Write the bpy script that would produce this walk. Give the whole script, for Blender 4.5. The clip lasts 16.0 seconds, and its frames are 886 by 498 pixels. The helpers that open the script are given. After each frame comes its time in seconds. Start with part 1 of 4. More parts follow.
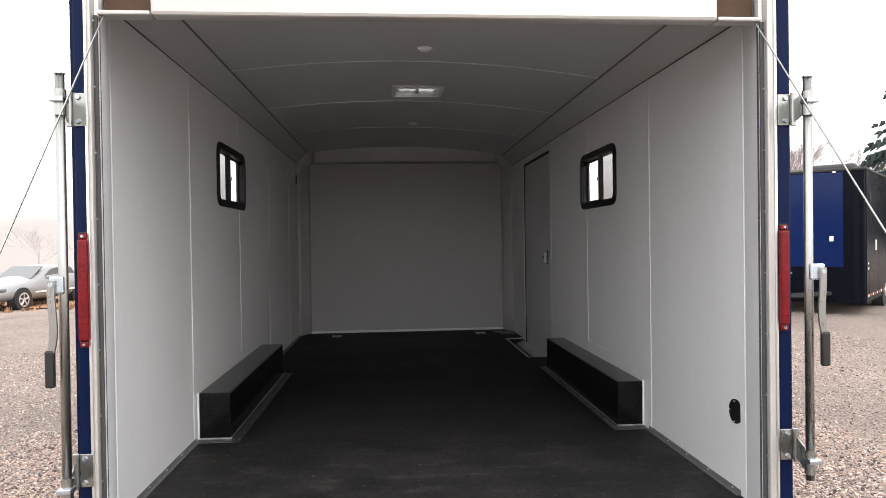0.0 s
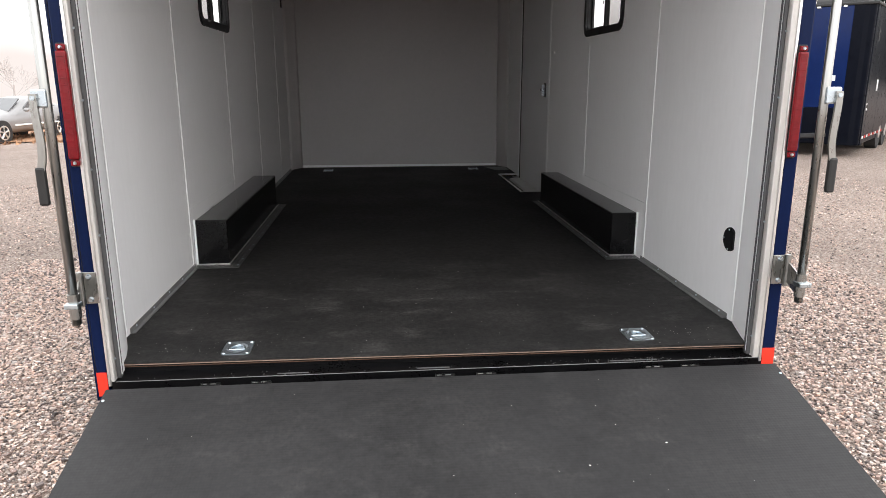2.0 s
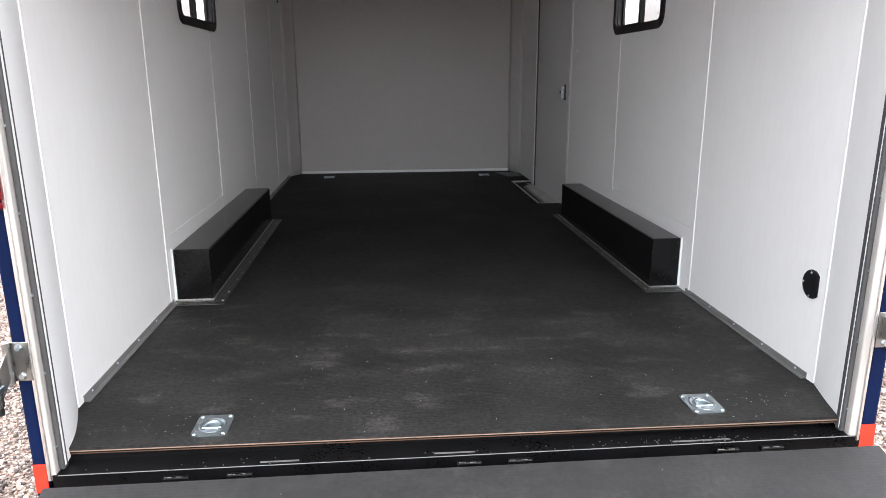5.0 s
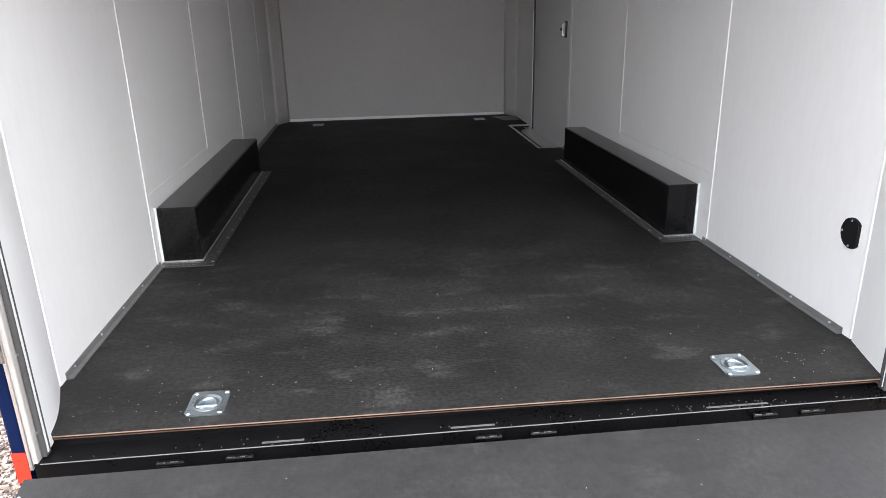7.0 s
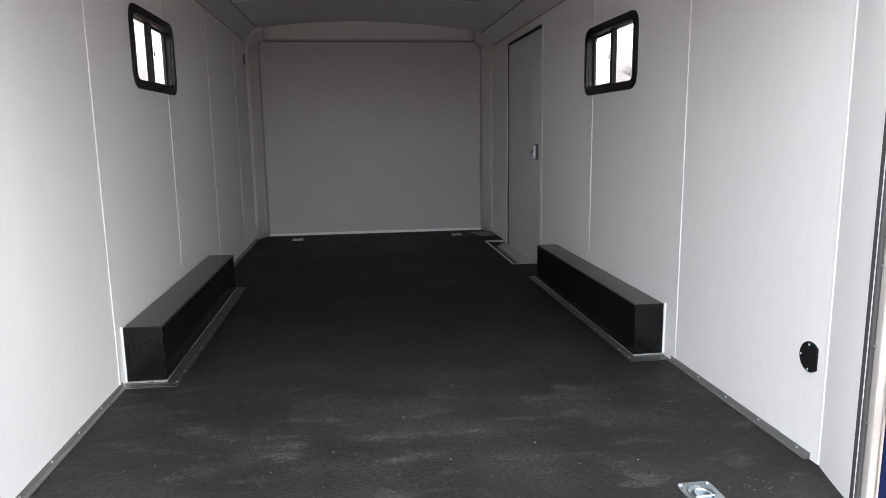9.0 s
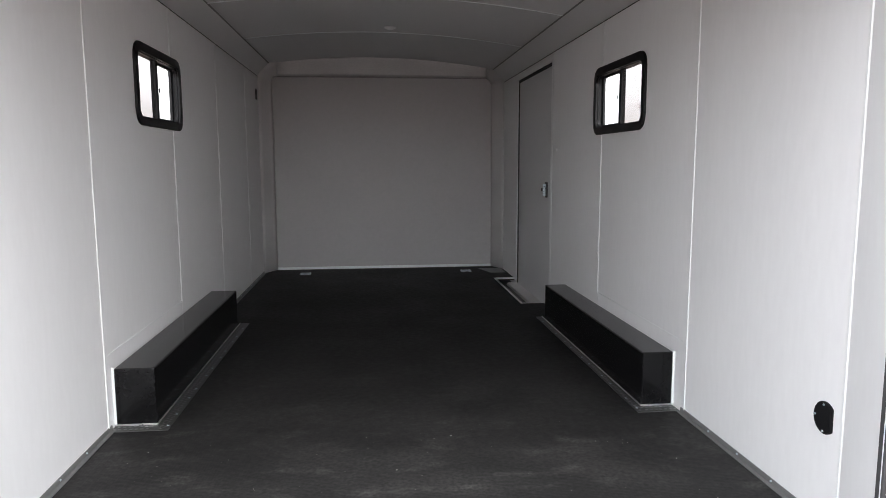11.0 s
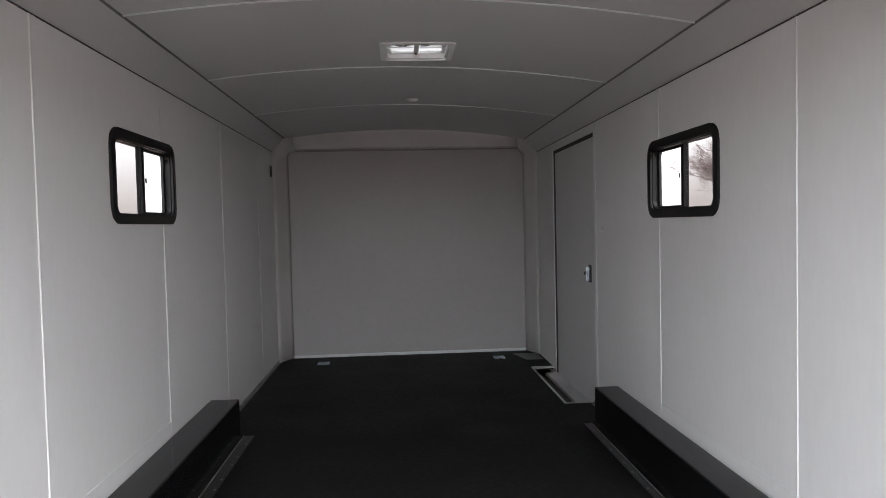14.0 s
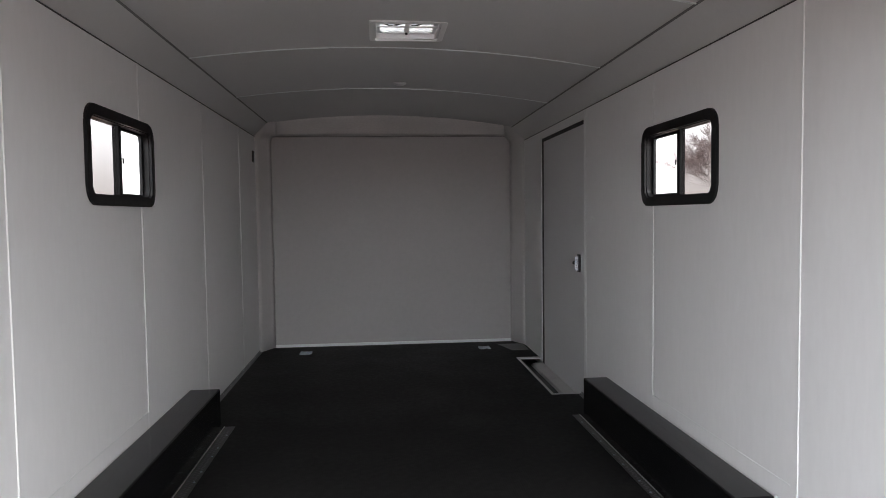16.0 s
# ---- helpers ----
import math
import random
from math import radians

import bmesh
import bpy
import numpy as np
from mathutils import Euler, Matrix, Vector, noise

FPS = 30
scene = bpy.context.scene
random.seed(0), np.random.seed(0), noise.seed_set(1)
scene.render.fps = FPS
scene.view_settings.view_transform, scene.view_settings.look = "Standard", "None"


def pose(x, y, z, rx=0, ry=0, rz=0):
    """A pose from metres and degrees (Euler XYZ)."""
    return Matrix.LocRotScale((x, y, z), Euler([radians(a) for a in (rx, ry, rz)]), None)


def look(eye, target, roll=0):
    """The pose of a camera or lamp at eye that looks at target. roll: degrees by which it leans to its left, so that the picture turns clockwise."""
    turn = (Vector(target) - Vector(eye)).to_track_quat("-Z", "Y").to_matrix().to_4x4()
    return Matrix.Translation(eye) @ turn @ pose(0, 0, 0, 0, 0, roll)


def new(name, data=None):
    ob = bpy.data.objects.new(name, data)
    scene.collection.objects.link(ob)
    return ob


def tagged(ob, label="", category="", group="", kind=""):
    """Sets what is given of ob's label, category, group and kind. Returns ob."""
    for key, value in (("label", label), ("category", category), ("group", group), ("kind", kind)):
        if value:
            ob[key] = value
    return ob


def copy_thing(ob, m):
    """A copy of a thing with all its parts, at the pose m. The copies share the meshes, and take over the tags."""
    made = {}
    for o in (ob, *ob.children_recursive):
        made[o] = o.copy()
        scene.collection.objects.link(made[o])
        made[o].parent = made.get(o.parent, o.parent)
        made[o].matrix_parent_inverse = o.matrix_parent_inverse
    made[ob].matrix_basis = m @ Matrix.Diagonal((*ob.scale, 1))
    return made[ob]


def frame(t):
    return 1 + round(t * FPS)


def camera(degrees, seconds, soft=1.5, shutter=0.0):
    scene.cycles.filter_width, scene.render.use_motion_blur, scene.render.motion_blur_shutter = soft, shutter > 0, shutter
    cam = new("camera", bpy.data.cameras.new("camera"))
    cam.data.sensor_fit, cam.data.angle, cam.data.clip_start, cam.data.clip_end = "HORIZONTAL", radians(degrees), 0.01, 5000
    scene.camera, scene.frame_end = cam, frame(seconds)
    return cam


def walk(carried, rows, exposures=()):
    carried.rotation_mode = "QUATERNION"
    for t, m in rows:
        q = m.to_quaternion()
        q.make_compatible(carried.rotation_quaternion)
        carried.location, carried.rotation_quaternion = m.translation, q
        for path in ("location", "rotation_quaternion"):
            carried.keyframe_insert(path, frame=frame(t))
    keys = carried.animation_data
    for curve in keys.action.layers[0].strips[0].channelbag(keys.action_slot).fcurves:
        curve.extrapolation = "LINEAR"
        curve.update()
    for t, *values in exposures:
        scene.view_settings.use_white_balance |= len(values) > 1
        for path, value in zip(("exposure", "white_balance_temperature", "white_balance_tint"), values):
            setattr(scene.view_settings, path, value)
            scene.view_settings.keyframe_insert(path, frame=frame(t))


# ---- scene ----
cam = camera(65.9, 16.0, soft=0.8)
PATH = [
    (0, (-0.172, -2.493, 1.557), (-0.023, -0.499, 1.536), -0.8),
    (0.5, (-0.209, -2.48, 1.494), (-0.064, -0.496, 1.28), -0.2),
    (1, (-0.21, -2.467, 1.489), (-0.071, -0.506, 1.121), -0.3),
    (1.5, (-0.209, -2.451, 1.49), (-0.056, -0.507, 1.043), -0.2),
    (2, (-0.211, -2.445, 1.492), (-0.038, -0.511, 1.011), -0.1),
    (2.5, (-0.198, -2.453, 1.503), (-0.009, -0.514, 1.054), -0.2),
    (3, (-0.218, -2.434, 1.526), (-0.038, -0.477, 1.156), -0.2),
    (5.5, (-0.226, -1.837, 1.548), (-0.064, 0.081, 1.004), -0.2),
    (6, (-0.259, -1.808, 1.542), (-0.043, 0.091, 0.954), -0.2),
    (6.5, (-0.28, -1.746, 1.529), (-0.074, 0.142, 0.905), -0.4),
    (7, (-0.265, -1.714, 1.528), (-0.08, 0.169, 0.879), -1.3),
    (7.5, (-0.239, -1.707, 1.534), (-0.039, 0.172, 0.879), -1.2),
    (8, (-0.223, -1.721, 1.555), (-0.006, 0.173, 0.95), -1.1),
    (8.5, (-0.208, -1.732, 1.564), (0.023, 0.202, 1.109), -0.9),
    (9, (-0.201, -1.733, 1.575), (0.045, 0.222, 1.235), -0.8),
    (9.5, (-0.205, -1.747, 1.605), (0.037, 0.229, 1.409), -0.8),
    (12, (-0.086, -1.374, 1.622), (0.106, 0.597, 1.342), -0.1),
    (12.5, (-0.167, -1.177, 1.701), (0.044, 0.794, 1.437), 0.1),
    (13, (-0.19, -1.111, 1.719), (0.031, 0.863, 1.489), -0.8),
    (13.5, (-0.145, -1.076, 1.765), (0.057, 0.906, 1.597), -1.6),
    (14, (-0.089, -1.06, 1.771), (0.04, 0.935, 1.696), -1.3),
    (14.5, (-0.077, -1.055, 1.761), (-0.024, 0.943, 1.686), -0.8),
    (15, (-0.111, -1.032, 1.754), (-0.049, 0.965, 1.649), -0.7),
    (15.5, (-0.119, -0.99, 1.753), (0.019, 1.003, 1.644), -0.6),
    (16, (-0.122, -0.964, 1.747), (0.061, 1.025, 1.645), -0.7),
]
EXPOSURES = [(0.0, 0.1, 6500, 10), (3.2, 0.15, 6500, 10), (5.3, 0.95, 6300, 10), (9.7, 0.95, 6290, 10), (11.8, 0.9, 6270, 10), (16.0, 0.9, 6290, 10)]

walk(cam, [(t, look(eye, target, roll)) for t, eye, target, roll in PATH], EXPOSURES)

# ---- light ----
world = bpy.data.worlds.new("overcast_sky")
scene.world = world
world.use_nodes = True
wn, wl = world.node_tree.nodes, world.node_tree.links
wn.clear()
sky = wn.new("ShaderNodeTexSky")
sky.sky_type, sky.sun_disc = "NISHITA", False
sky.sun_elevation, sky.sun_rotation = radians(38), radians(160)
sky.dust_density, sky.air_density = 6.0, 1.0
fog = wn.new("ShaderNodeMix")
fog.data_type = "RGBA"
fog.inputs[0].default_value = 0.88
fog.inputs[7].default_value = (18.0, 18.0, 18.2, 1)
bgd = wn.new("ShaderNodeBackground")
bgd.inputs[1].default_value = 0.14
wout = wn.new("ShaderNodeOutputWorld")
wl.new(sky.outputs[0], fog.inputs[6])
wl.new(fog.outputs[2], bgd.inputs[0])
wl.new(bgd.outputs[0], wout.inputs[0])
sun_data = bpy.data.lights.new("sun", "SUN")
sun_data.energy, sun_data.angle, sun_data.color = 0.9, radians(40), (1, 0.97, 0.94)
sun = new("sun", sun_data)
sun.matrix_world = look((0, 0, 30), (-4, 16, 12))


# ---- materials ----
def material(name, color, rough=0.5, metal=0.0, vary=0.08, scale=6.0, bump=0.0, bump_scale=200.0, coat=0.0, island=0.0, random_tint=0.0, spec=0.5, stretch=(1, 1, 1)):
    """A surface with stains at a large scale, grain at a small one and fine relief."""
    m = bpy.data.materials.new(name)
    m.use_nodes = True
    n, l = m.node_tree.nodes, m.node_tree.links
    b = n["Principled BSDF"]
    b.inputs["Roughness"].default_value = rough
    b.inputs["Metallic"].default_value = metal
    b.inputs["Coat Weight"].default_value = coat
    b.inputs["Specular IOR Level"].default_value = spec
    geo = n.new("ShaderNodeNewGeometry")
    mapping = n.new("ShaderNodeMapping")
    mapping.inputs["Scale"].default_value = stretch
    l.new(geo.outputs["Position"], mapping.inputs["Vector"])
    large, small = n.new("ShaderNodeTexNoise"), n.new("ShaderNodeTexNoise")
    large.inputs["Scale"].default_value, large.inputs["Detail"].default_value = scale, 6
    small.inputs["Scale"].default_value, small.inputs["Detail"].default_value = scale * 14, 3
    for t in (large, small):
        l.new(mapping.outputs[0], t.inputs["Vector"])
    add = n.new("ShaderNodeMath")
    add.operation = "ADD"
    l.new(large.outputs[0], add.inputs[0])
    l.new(small.outputs[0], add.inputs[1])
    ramp = n.new("ShaderNodeMapRange")
    ramp.inputs["From Min"].default_value, ramp.inputs["From Max"].default_value = 0.7, 1.3
    ramp.inputs["To Min"].default_value, ramp.inputs["To Max"].default_value = 1 - vary, 1 + vary
    l.new(add.outputs[0], ramp.inputs["Value"])
    value = ramp.outputs[0]
    if island or random_tint:
        if island:
            source = geo.outputs["Random Per Island"]
        else:
            source = n.new("ShaderNodeObjectInfo").outputs["Random"]
        tint = n.new("ShaderNodeMapRange")
        k = island or random_tint
        tint.inputs["To Min"].default_value, tint.inputs["To Max"].default_value = 1 - k, 1 + k
        l.new(source, tint.inputs["Value"])
        mul = n.new("ShaderNodeMath")
        mul.operation = "MULTIPLY"
        l.new(value, mul.inputs[0])
        l.new(tint.outputs[0], mul.inputs[1])
        value = mul.outputs[0]
    scaled = n.new("ShaderNodeVectorMath")
    scaled.operation = "SCALE"
    scaled.inputs[0].default_value = color[:3]
    l.new(value, scaled.inputs["Scale"])
    l.new(scaled.outputs[0], b.inputs["Base Color"])
    rr = n.new("ShaderNodeMapRange")
    rr.inputs["From Min"].default_value, rr.inputs["From Max"].default_value = 0.7, 1.3
    rr.inputs["To Min"].default_value, rr.inputs["To Max"].default_value = max(0.02, rough * 0.85), min(1, rough * 1.15)
    l.new(add.outputs[0], rr.inputs["Value"])
    l.new(rr.outputs[0], b.inputs["Roughness"])
    if bump:
        fine = n.new("ShaderNodeTexNoise")
        fine.inputs["Scale"].default_value, fine.inputs["Detail"].default_value = bump_scale, 2
        l.new(mapping.outputs[0], fine.inputs["Vector"])
        bp = n.new("ShaderNodeBump")
        bp.inputs["Strength"].default_value, bp.inputs["Distance"].default_value = bump, 0.002
        l.new(fine.outputs[0], bp.inputs["Height"])
        l.new(bp.outputs[0], b.inputs["Normal"])
    return m


def glass_material(name, color=(1, 1, 1), rough=0.0, mix=0.9):
    """Thin clear pane: mostly straight through, with a glossy sheen on it."""
    m = bpy.data.materials.new(name)
    m.use_nodes = True
    n, l = m.node_tree.nodes, m.node_tree.links
    n.clear()
    out, t, g, mx = (n.new("ShaderNode" + k) for k in ("OutputMaterial", "BsdfTransparent", "BsdfGlossy", "MixShader"))
    t.inputs[0].default_value = (*color, 1)
    g.inputs["Roughness"].default_value = rough
    mx.inputs[0].default_value = 0.04
    l.new(t.outputs[0], mx.inputs[1])
    l.new(g.outputs[0], mx.inputs[2])
    l.new(mx.outputs[0], out.inputs[0])
    return m


def thin_material(name, color, through_share):
    """A fringe of twigs, partly see-through so that it fades as in haze."""
    m = bpy.data.materials.new(name)
    m.use_nodes = True
    n, l = m.node_tree.nodes, m.node_tree.links
    b = n["Principled BSDF"]
    b.inputs["Base Color"].default_value = (*color, 1)
    b.inputs["Roughness"].default_value = 0.9
    t, mx = n.new("ShaderNodeBsdfTransparent"), n.new("ShaderNodeMixShader")
    mx.inputs[0].default_value = through_share
    l.new(b.outputs[0], mx.inputs[1])
    l.new(t.outputs[0], mx.inputs[2])
    l.new(mx.outputs[0], n["Material Output"].inputs[0])
    return m


WHITE_PANEL = material("white_vinyl_panel", (0.78, 0.78, 0.785), 0.42, vary=0.025, scale=3, bump=0.05, bump_scale=300, stretch=(1, 1, 0.25))
SEAM_WHITE = material("white_seam_moulding", (0.75, 0.76, 0.76), 0.42, vary=0.03)
WHITE_TRIM = material("white_trim", (0.82, 0.86, 0.86), 0.3, vary=0.03)
DOOR_WHITE = material("door_white", (0.62, 0.62, 0.63), 0.4, vary=0.03, scale=3)
# White like the side walls, darkened to hold the far end's shade.
FRONT_SHADED_WHITE = material("front_panel_shaded_white", (0.44, 0.43, 0.43), 0.42, vary=0.03, scale=2, bump=0.05)
# The same white set lighter, to lift the dim front corners.
SURROUND_LIFTED_WHITE = material("front_surround_lifted_white", (0.60, 0.585, 0.58), 0.38, vary=0.03, scale=3)
FRONT_GLOSS = material("front_cap_gloss", (0.82, 0.79, 0.78), 0.12, vary=0.06, scale=4, bump=0.5, bump_scale=9)
# Ceiling white is greyed below the walls' to put its shade in.
CEILING_SHADED_WHITE = material("ceiling_shaded_white", (0.57, 0.57, 0.57), 0.5, vary=0.03, scale=3, bump=0.05)
JOINT_GREY = material("shadowed_joint_sealant", (0.17, 0.17, 0.17), 0.7, vary=0.2)
SEAL_BLACK = material("black_seal", (0.015, 0.015, 0.016), 0.6, vary=0.2)
GASKET = material("grey_rubber_gasket", (0.05, 0.05, 0.052), 0.6, vary=0.15)
ALUMINIUM = material("brushed_aluminium", (0.78, 0.78, 0.77), 0.32, 1.0, vary=0.06, scale=10, stretch=(1, 1, 0.1))
ALU_PAINTED = material("aluminium_jamb", (0.52, 0.50, 0.48), 0.45, 0.35, vary=0.05, scale=8)
ZINC = material("zinc_plated_steel", (0.55, 0.62, 0.67), 0.3, 1.0, vary=0.08, scale=14)
GALVANISED = material("galvanised_pipe", (0.38, 0.38, 0.365), 0.3, 1.0, vary=0.07, scale=12, stretch=(1, 1, 0.2))
ANGLE_STEEL = material("dull_steel_angle", (0.19, 0.19, 0.19), 0.42, 0.4, vary=0.12, scale=16)
DIAMOND = material("diamond_plate", (0.20, 0.20, 0.20), 0.4, 1.0, vary=0.15, scale=20)
# Stud metal is set lighter than the plate to put in glints.
TREAD = material("glinting_tread", (0.34, 0.34, 0.34), 0.33, 1.0, vary=0.2, scale=25)
BOX_BLACK = material("black_painted_steel_box", (0.006, 0.006, 0.0065), 0.14, vary=0.25, scale=6, spec=0.24)
FRAME_BLACK = material("black_window_frame", (0.008, 0.008, 0.009), 0.42, vary=0.15, spec=0.25)
SILL_BLACK = material("black_painted_sill", (0.004, 0.004, 0.0045), 0.3, vary=0.4, scale=8, spec=0.13)
PLYWOOD = material("plywood_edge", (0.22, 0.155, 0.115), 0.7, vary=0.5, scale=30, stretch=(0.2, 1, 4))
NAVY = material("navy_painted_metal", (0.004, 0.010, 0.042), 0.2, vary=0.1, spec=0.08)
BLUE = material("blue_trailer_skin", (0.006, 0.016, 0.075), 0.18, vary=0.1, spec=0.16)
BLACK_SKIN = material("black_trailer_skin", (0.004, 0.005, 0.009), 0.3, vary=0.15, spec=0.06)
RED_LENS = material("red_lamp_lens", (0.16, 0.004, 0.008), 0.2, vary=0.3, scale=30, bump=0.4, bump_scale=90, coat=0.0, spec=0.3)
RED_TAPE = material("red_reflective_tape", (0.75, 0.03, 0.012), 0.4, vary=0.12, scale=40)
HOLE_BROWN = material("brown_wood_inside", (0.07, 0.035, 0.02), 0.8, vary=0.3, scale=15)
GRIP_BLACK = material("black_rubber_grip", (0.012, 0.012, 0.012), 0.5, vary=0.2)
WHITE_PLASTIC = material("white_plastic", (0.82, 0.82, 0.82), 0.35, vary=0.03)
LID = bpy.data.materials.new("translucent_lid")
LID.use_nodes = True
_n, _l = LID.node_tree.nodes, LID.node_tree.links
_t, _m = _n.new("ShaderNodeBsdfTranslucent"), _n.new("ShaderNodeMixShader")
_t.inputs[0].default_value = (0.9, 0.9, 0.9, 1)
_n["Principled BSDF"].inputs["Base Color"].default_value = (0.8, 0.8, 0.8, 1)
_m.inputs[0].default_value = 0.45
_l.new(_n["Principled BSDF"].outputs[0], _m.inputs[1])
_l.new(_t.outputs[0], _m.inputs[2])
_l.new(_m.outputs[0], _n["Material Output"].inputs[0])
PANE = glass_material("window_glass")
PANE_SCREEN = glass_material("window_glass_with_insect_screen", (0.60, 0.59, 0.585))
# Car paint and glass are lightened to carry the glare that bleaches them.
SILVER = material("bleached_silver_paint", (0.27, 0.265, 0.265), 0.35, 0.3, vary=0.06, scale=4, coat=0.3)
CAR_GLASS = material("car_glass_bleached", (0.14, 0.145, 0.15), 0.2, vary=0.1)
TYRE = material("tyre_rubber", (0.025, 0.025, 0.026), 0.8, vary=0.2)
GRASS = material("dry_autumn_grass", (0.33, 0.18, 0.10), 0.9, vary=0.35, island=0.35)
BARK = material("grey_brown_bark", (0.16, 0.11, 0.10), 0.9, vary=0.2)
TWIG = material("fine_twigs", (0.26, 0.20, 0.19), 0.9, vary=0.2)
# The see-through share puts haze into the far trees, trunks included.
HAZED_TWIG = thin_material("hazed_twigs", (0.30, 0.24, 0.22), 0.82)
NEEDLES = material("spruce_needles", (0.03, 0.045, 0.04), 0.8, vary=0.3, island=0.4)
DEBRIS = material("pale_grit", (0.6, 0.58, 0.55), 0.7, vary=0.3, island=0.4)


def rubber_material(name, base, tread, relief, spec, fade, dust_most):
    """Black rubber coin matting: small raised studs, scuffs, and dust trodden in as far as fade along y."""
    m = material(name, base, 0.55, vary=0.25, scale=2.2, spec=spec)
    n, l = m.node_tree.nodes, m.node_tree.links
    b = n["Principled BSDF"]
    geo = n.new("ShaderNodeNewGeometry")
    studs = n.new("ShaderNodeTexVoronoi")
    studs.inputs["Scale"].default_value, studs.inputs["Randomness"].default_value = tread, 0.0
    l.new(geo.outputs["Position"], studs.inputs["Vector"])
    bp = n.new("ShaderNodeBump")
    bp.inputs["Strength"].default_value, bp.inputs["Distance"].default_value = relief, 0.002
    bp.invert = True
    l.new(studs.outputs["Distance"], bp.inputs["Height"])
    l.new(bp.outputs[0], b.inputs["Normal"])

    def noise(scale, detail, stretch):
        mapping, t = n.new("ShaderNodeMapping"), n.new("ShaderNodeTexNoise")
        mapping.inputs["Scale"].default_value = stretch
        t.inputs["Scale"].default_value, t.inputs["Detail"].default_value = scale, detail
        l.new(geo.outputs["Position"], mapping.inputs["Vector"])
        l.new(mapping.outputs[0], t.inputs["Vector"])
        return t.outputs[0]

    def spread(value, lo, hi, to_lo, to_hi):
        r = n.new("ShaderNodeMapRange")
        for key, v in (("From Min", lo), ("From Max", hi), ("To Min", to_lo), ("To Max", to_hi)):
            r.inputs[key].default_value = v
        l.new(value, r.inputs["Value"])
        return r.outputs[0]

    def join(kind, p, q):
        k = n.new("ShaderNodeMath")
        k.operation = kind
        l.new(p, k.inputs[0])
        l.new(q, k.inputs[1])
        return k.outputs[0]

    sep = n.new("ShaderNodeSeparateXYZ")
    l.new(geo.outputs["Position"], sep.inputs[0])
    smudge = spread(noise(3.4, 7, (0.8, 1.2, 1)), 0.40, 0.75, 0.38, 1.0)
    scuff = spread(noise(8, 8, (0.7, 1.5, 1)), 0.56, 0.74, 0.0, 1.0)
    fine = spread(noise(70, 3, (1, 1, 1)), 0.35, 0.7, 0.35, 1.0)
    trodden = spread(sep.outputs[1], fade[0], fade[1], 1.0, 0.03)
    lying = join("MULTIPLY", join("MULTIPLY", join("ADD", smudge, scuff), fine), trodden)
    share = spread(lying, 0.0, 1.6, 0.0, dust_most)
    mix = n.new("ShaderNodeMix")
    mix.data_type = "RGBA"
    old = b.inputs["Base Color"].links[0].from_socket
    l.new(share, mix.inputs[0])
    l.new(old, mix.inputs[6])
    mix.inputs[7].default_value = (0.25, 0.24, 0.23, 1)
    l.new(mix.outputs[2], b.inputs["Base Color"])
    return m


RUBBER = rubber_material("black_rubber_matting", (0.0095, 0.0095, 0.0098), 95, 0.2, 0.10, (0.6, 2.3), 0.27)
RAMP_RUBBER = rubber_material("grey_worn_rubber_matting", (0.024, 0.024, 0.025), 95, 0.3, 0.2, (50.0, 60.0), 0.11)


def ground_material():
    """Crushed stone: voronoi pebbles in tan, pink and grey, drier and browner far away."""
    m = bpy.data.materials.new("crushed_stone_ground")
    m.use_nodes = True
    n, l = m.node_tree.nodes, m.node_tree.links
    b = n["Principled BSDF"]
    b.inputs["Roughness"].default_value = 0.9
    geo = n.new("ShaderNodeNewGeometry")
    stones = n.new("ShaderNodeTexVoronoi")
    stones.inputs["Scale"].default_value = 85
    l.new(geo.outputs["Position"], stones.inputs["Vector"])
    ramp = n.new("ShaderNodeValToRGB")
    e = ramp.color_ramp.elements
    e[0].position, e[0].color = 0.0, (0.15, 0.11, 0.09, 1)
    e[1].position, e[1].color = 1.0, (0.52, 0.45, 0.40, 1)
    mid = e.new(0.5)
    mid.color = (0.37, 0.28, 0.235, 1)
    grey = n.new("ShaderNodeSeparateColor")
    l.new(stones.outputs["Color"], grey.inputs[0])
    l.new(grey.outputs[0], ramp.inputs[0])
    patches = n.new("ShaderNodeTexNoise")
    patches.inputs["Scale"].default_value, patches.inputs["Detail"].default_value = 0.35, 6
    l.new(geo.outputs["Position"], patches.inputs["Vector"])
    rng = n.new("ShaderNodeMapRange")
    rng.inputs["From Min"].default_value, rng.inputs["From Max"].default_value = 0.3, 0.7
    rng.inputs["To Min"].default_value, rng.inputs["To Max"].default_value = 0.75, 1.15
    l.new(patches.outputs[0], rng.inputs["Value"])
    sc = n.new("ShaderNodeVectorMath")
    sc.operation = "SCALE"
    l.new(ramp.outputs[0], sc.inputs[0])
    l.new(rng.outputs[0], sc.inputs["Scale"])
    l.new(sc.outputs[0], b.inputs["Base Color"])
    bp = n.new("ShaderNodeBump")
    bp.inputs["Strength"].default_value, bp.inputs["Distance"].default_value = 1.0, 0.02
    bp.invert = True
    l.new(stones.outputs["Distance"], bp.inputs["Height"])
    l.new(bp.outputs[0], b.inputs["Normal"])
    return m


GRAVEL = ground_material()
STONE = material("loose_crushed_stone", (0.45, 0.355, 0.305), 0.85, vary=0.2, scale=40)


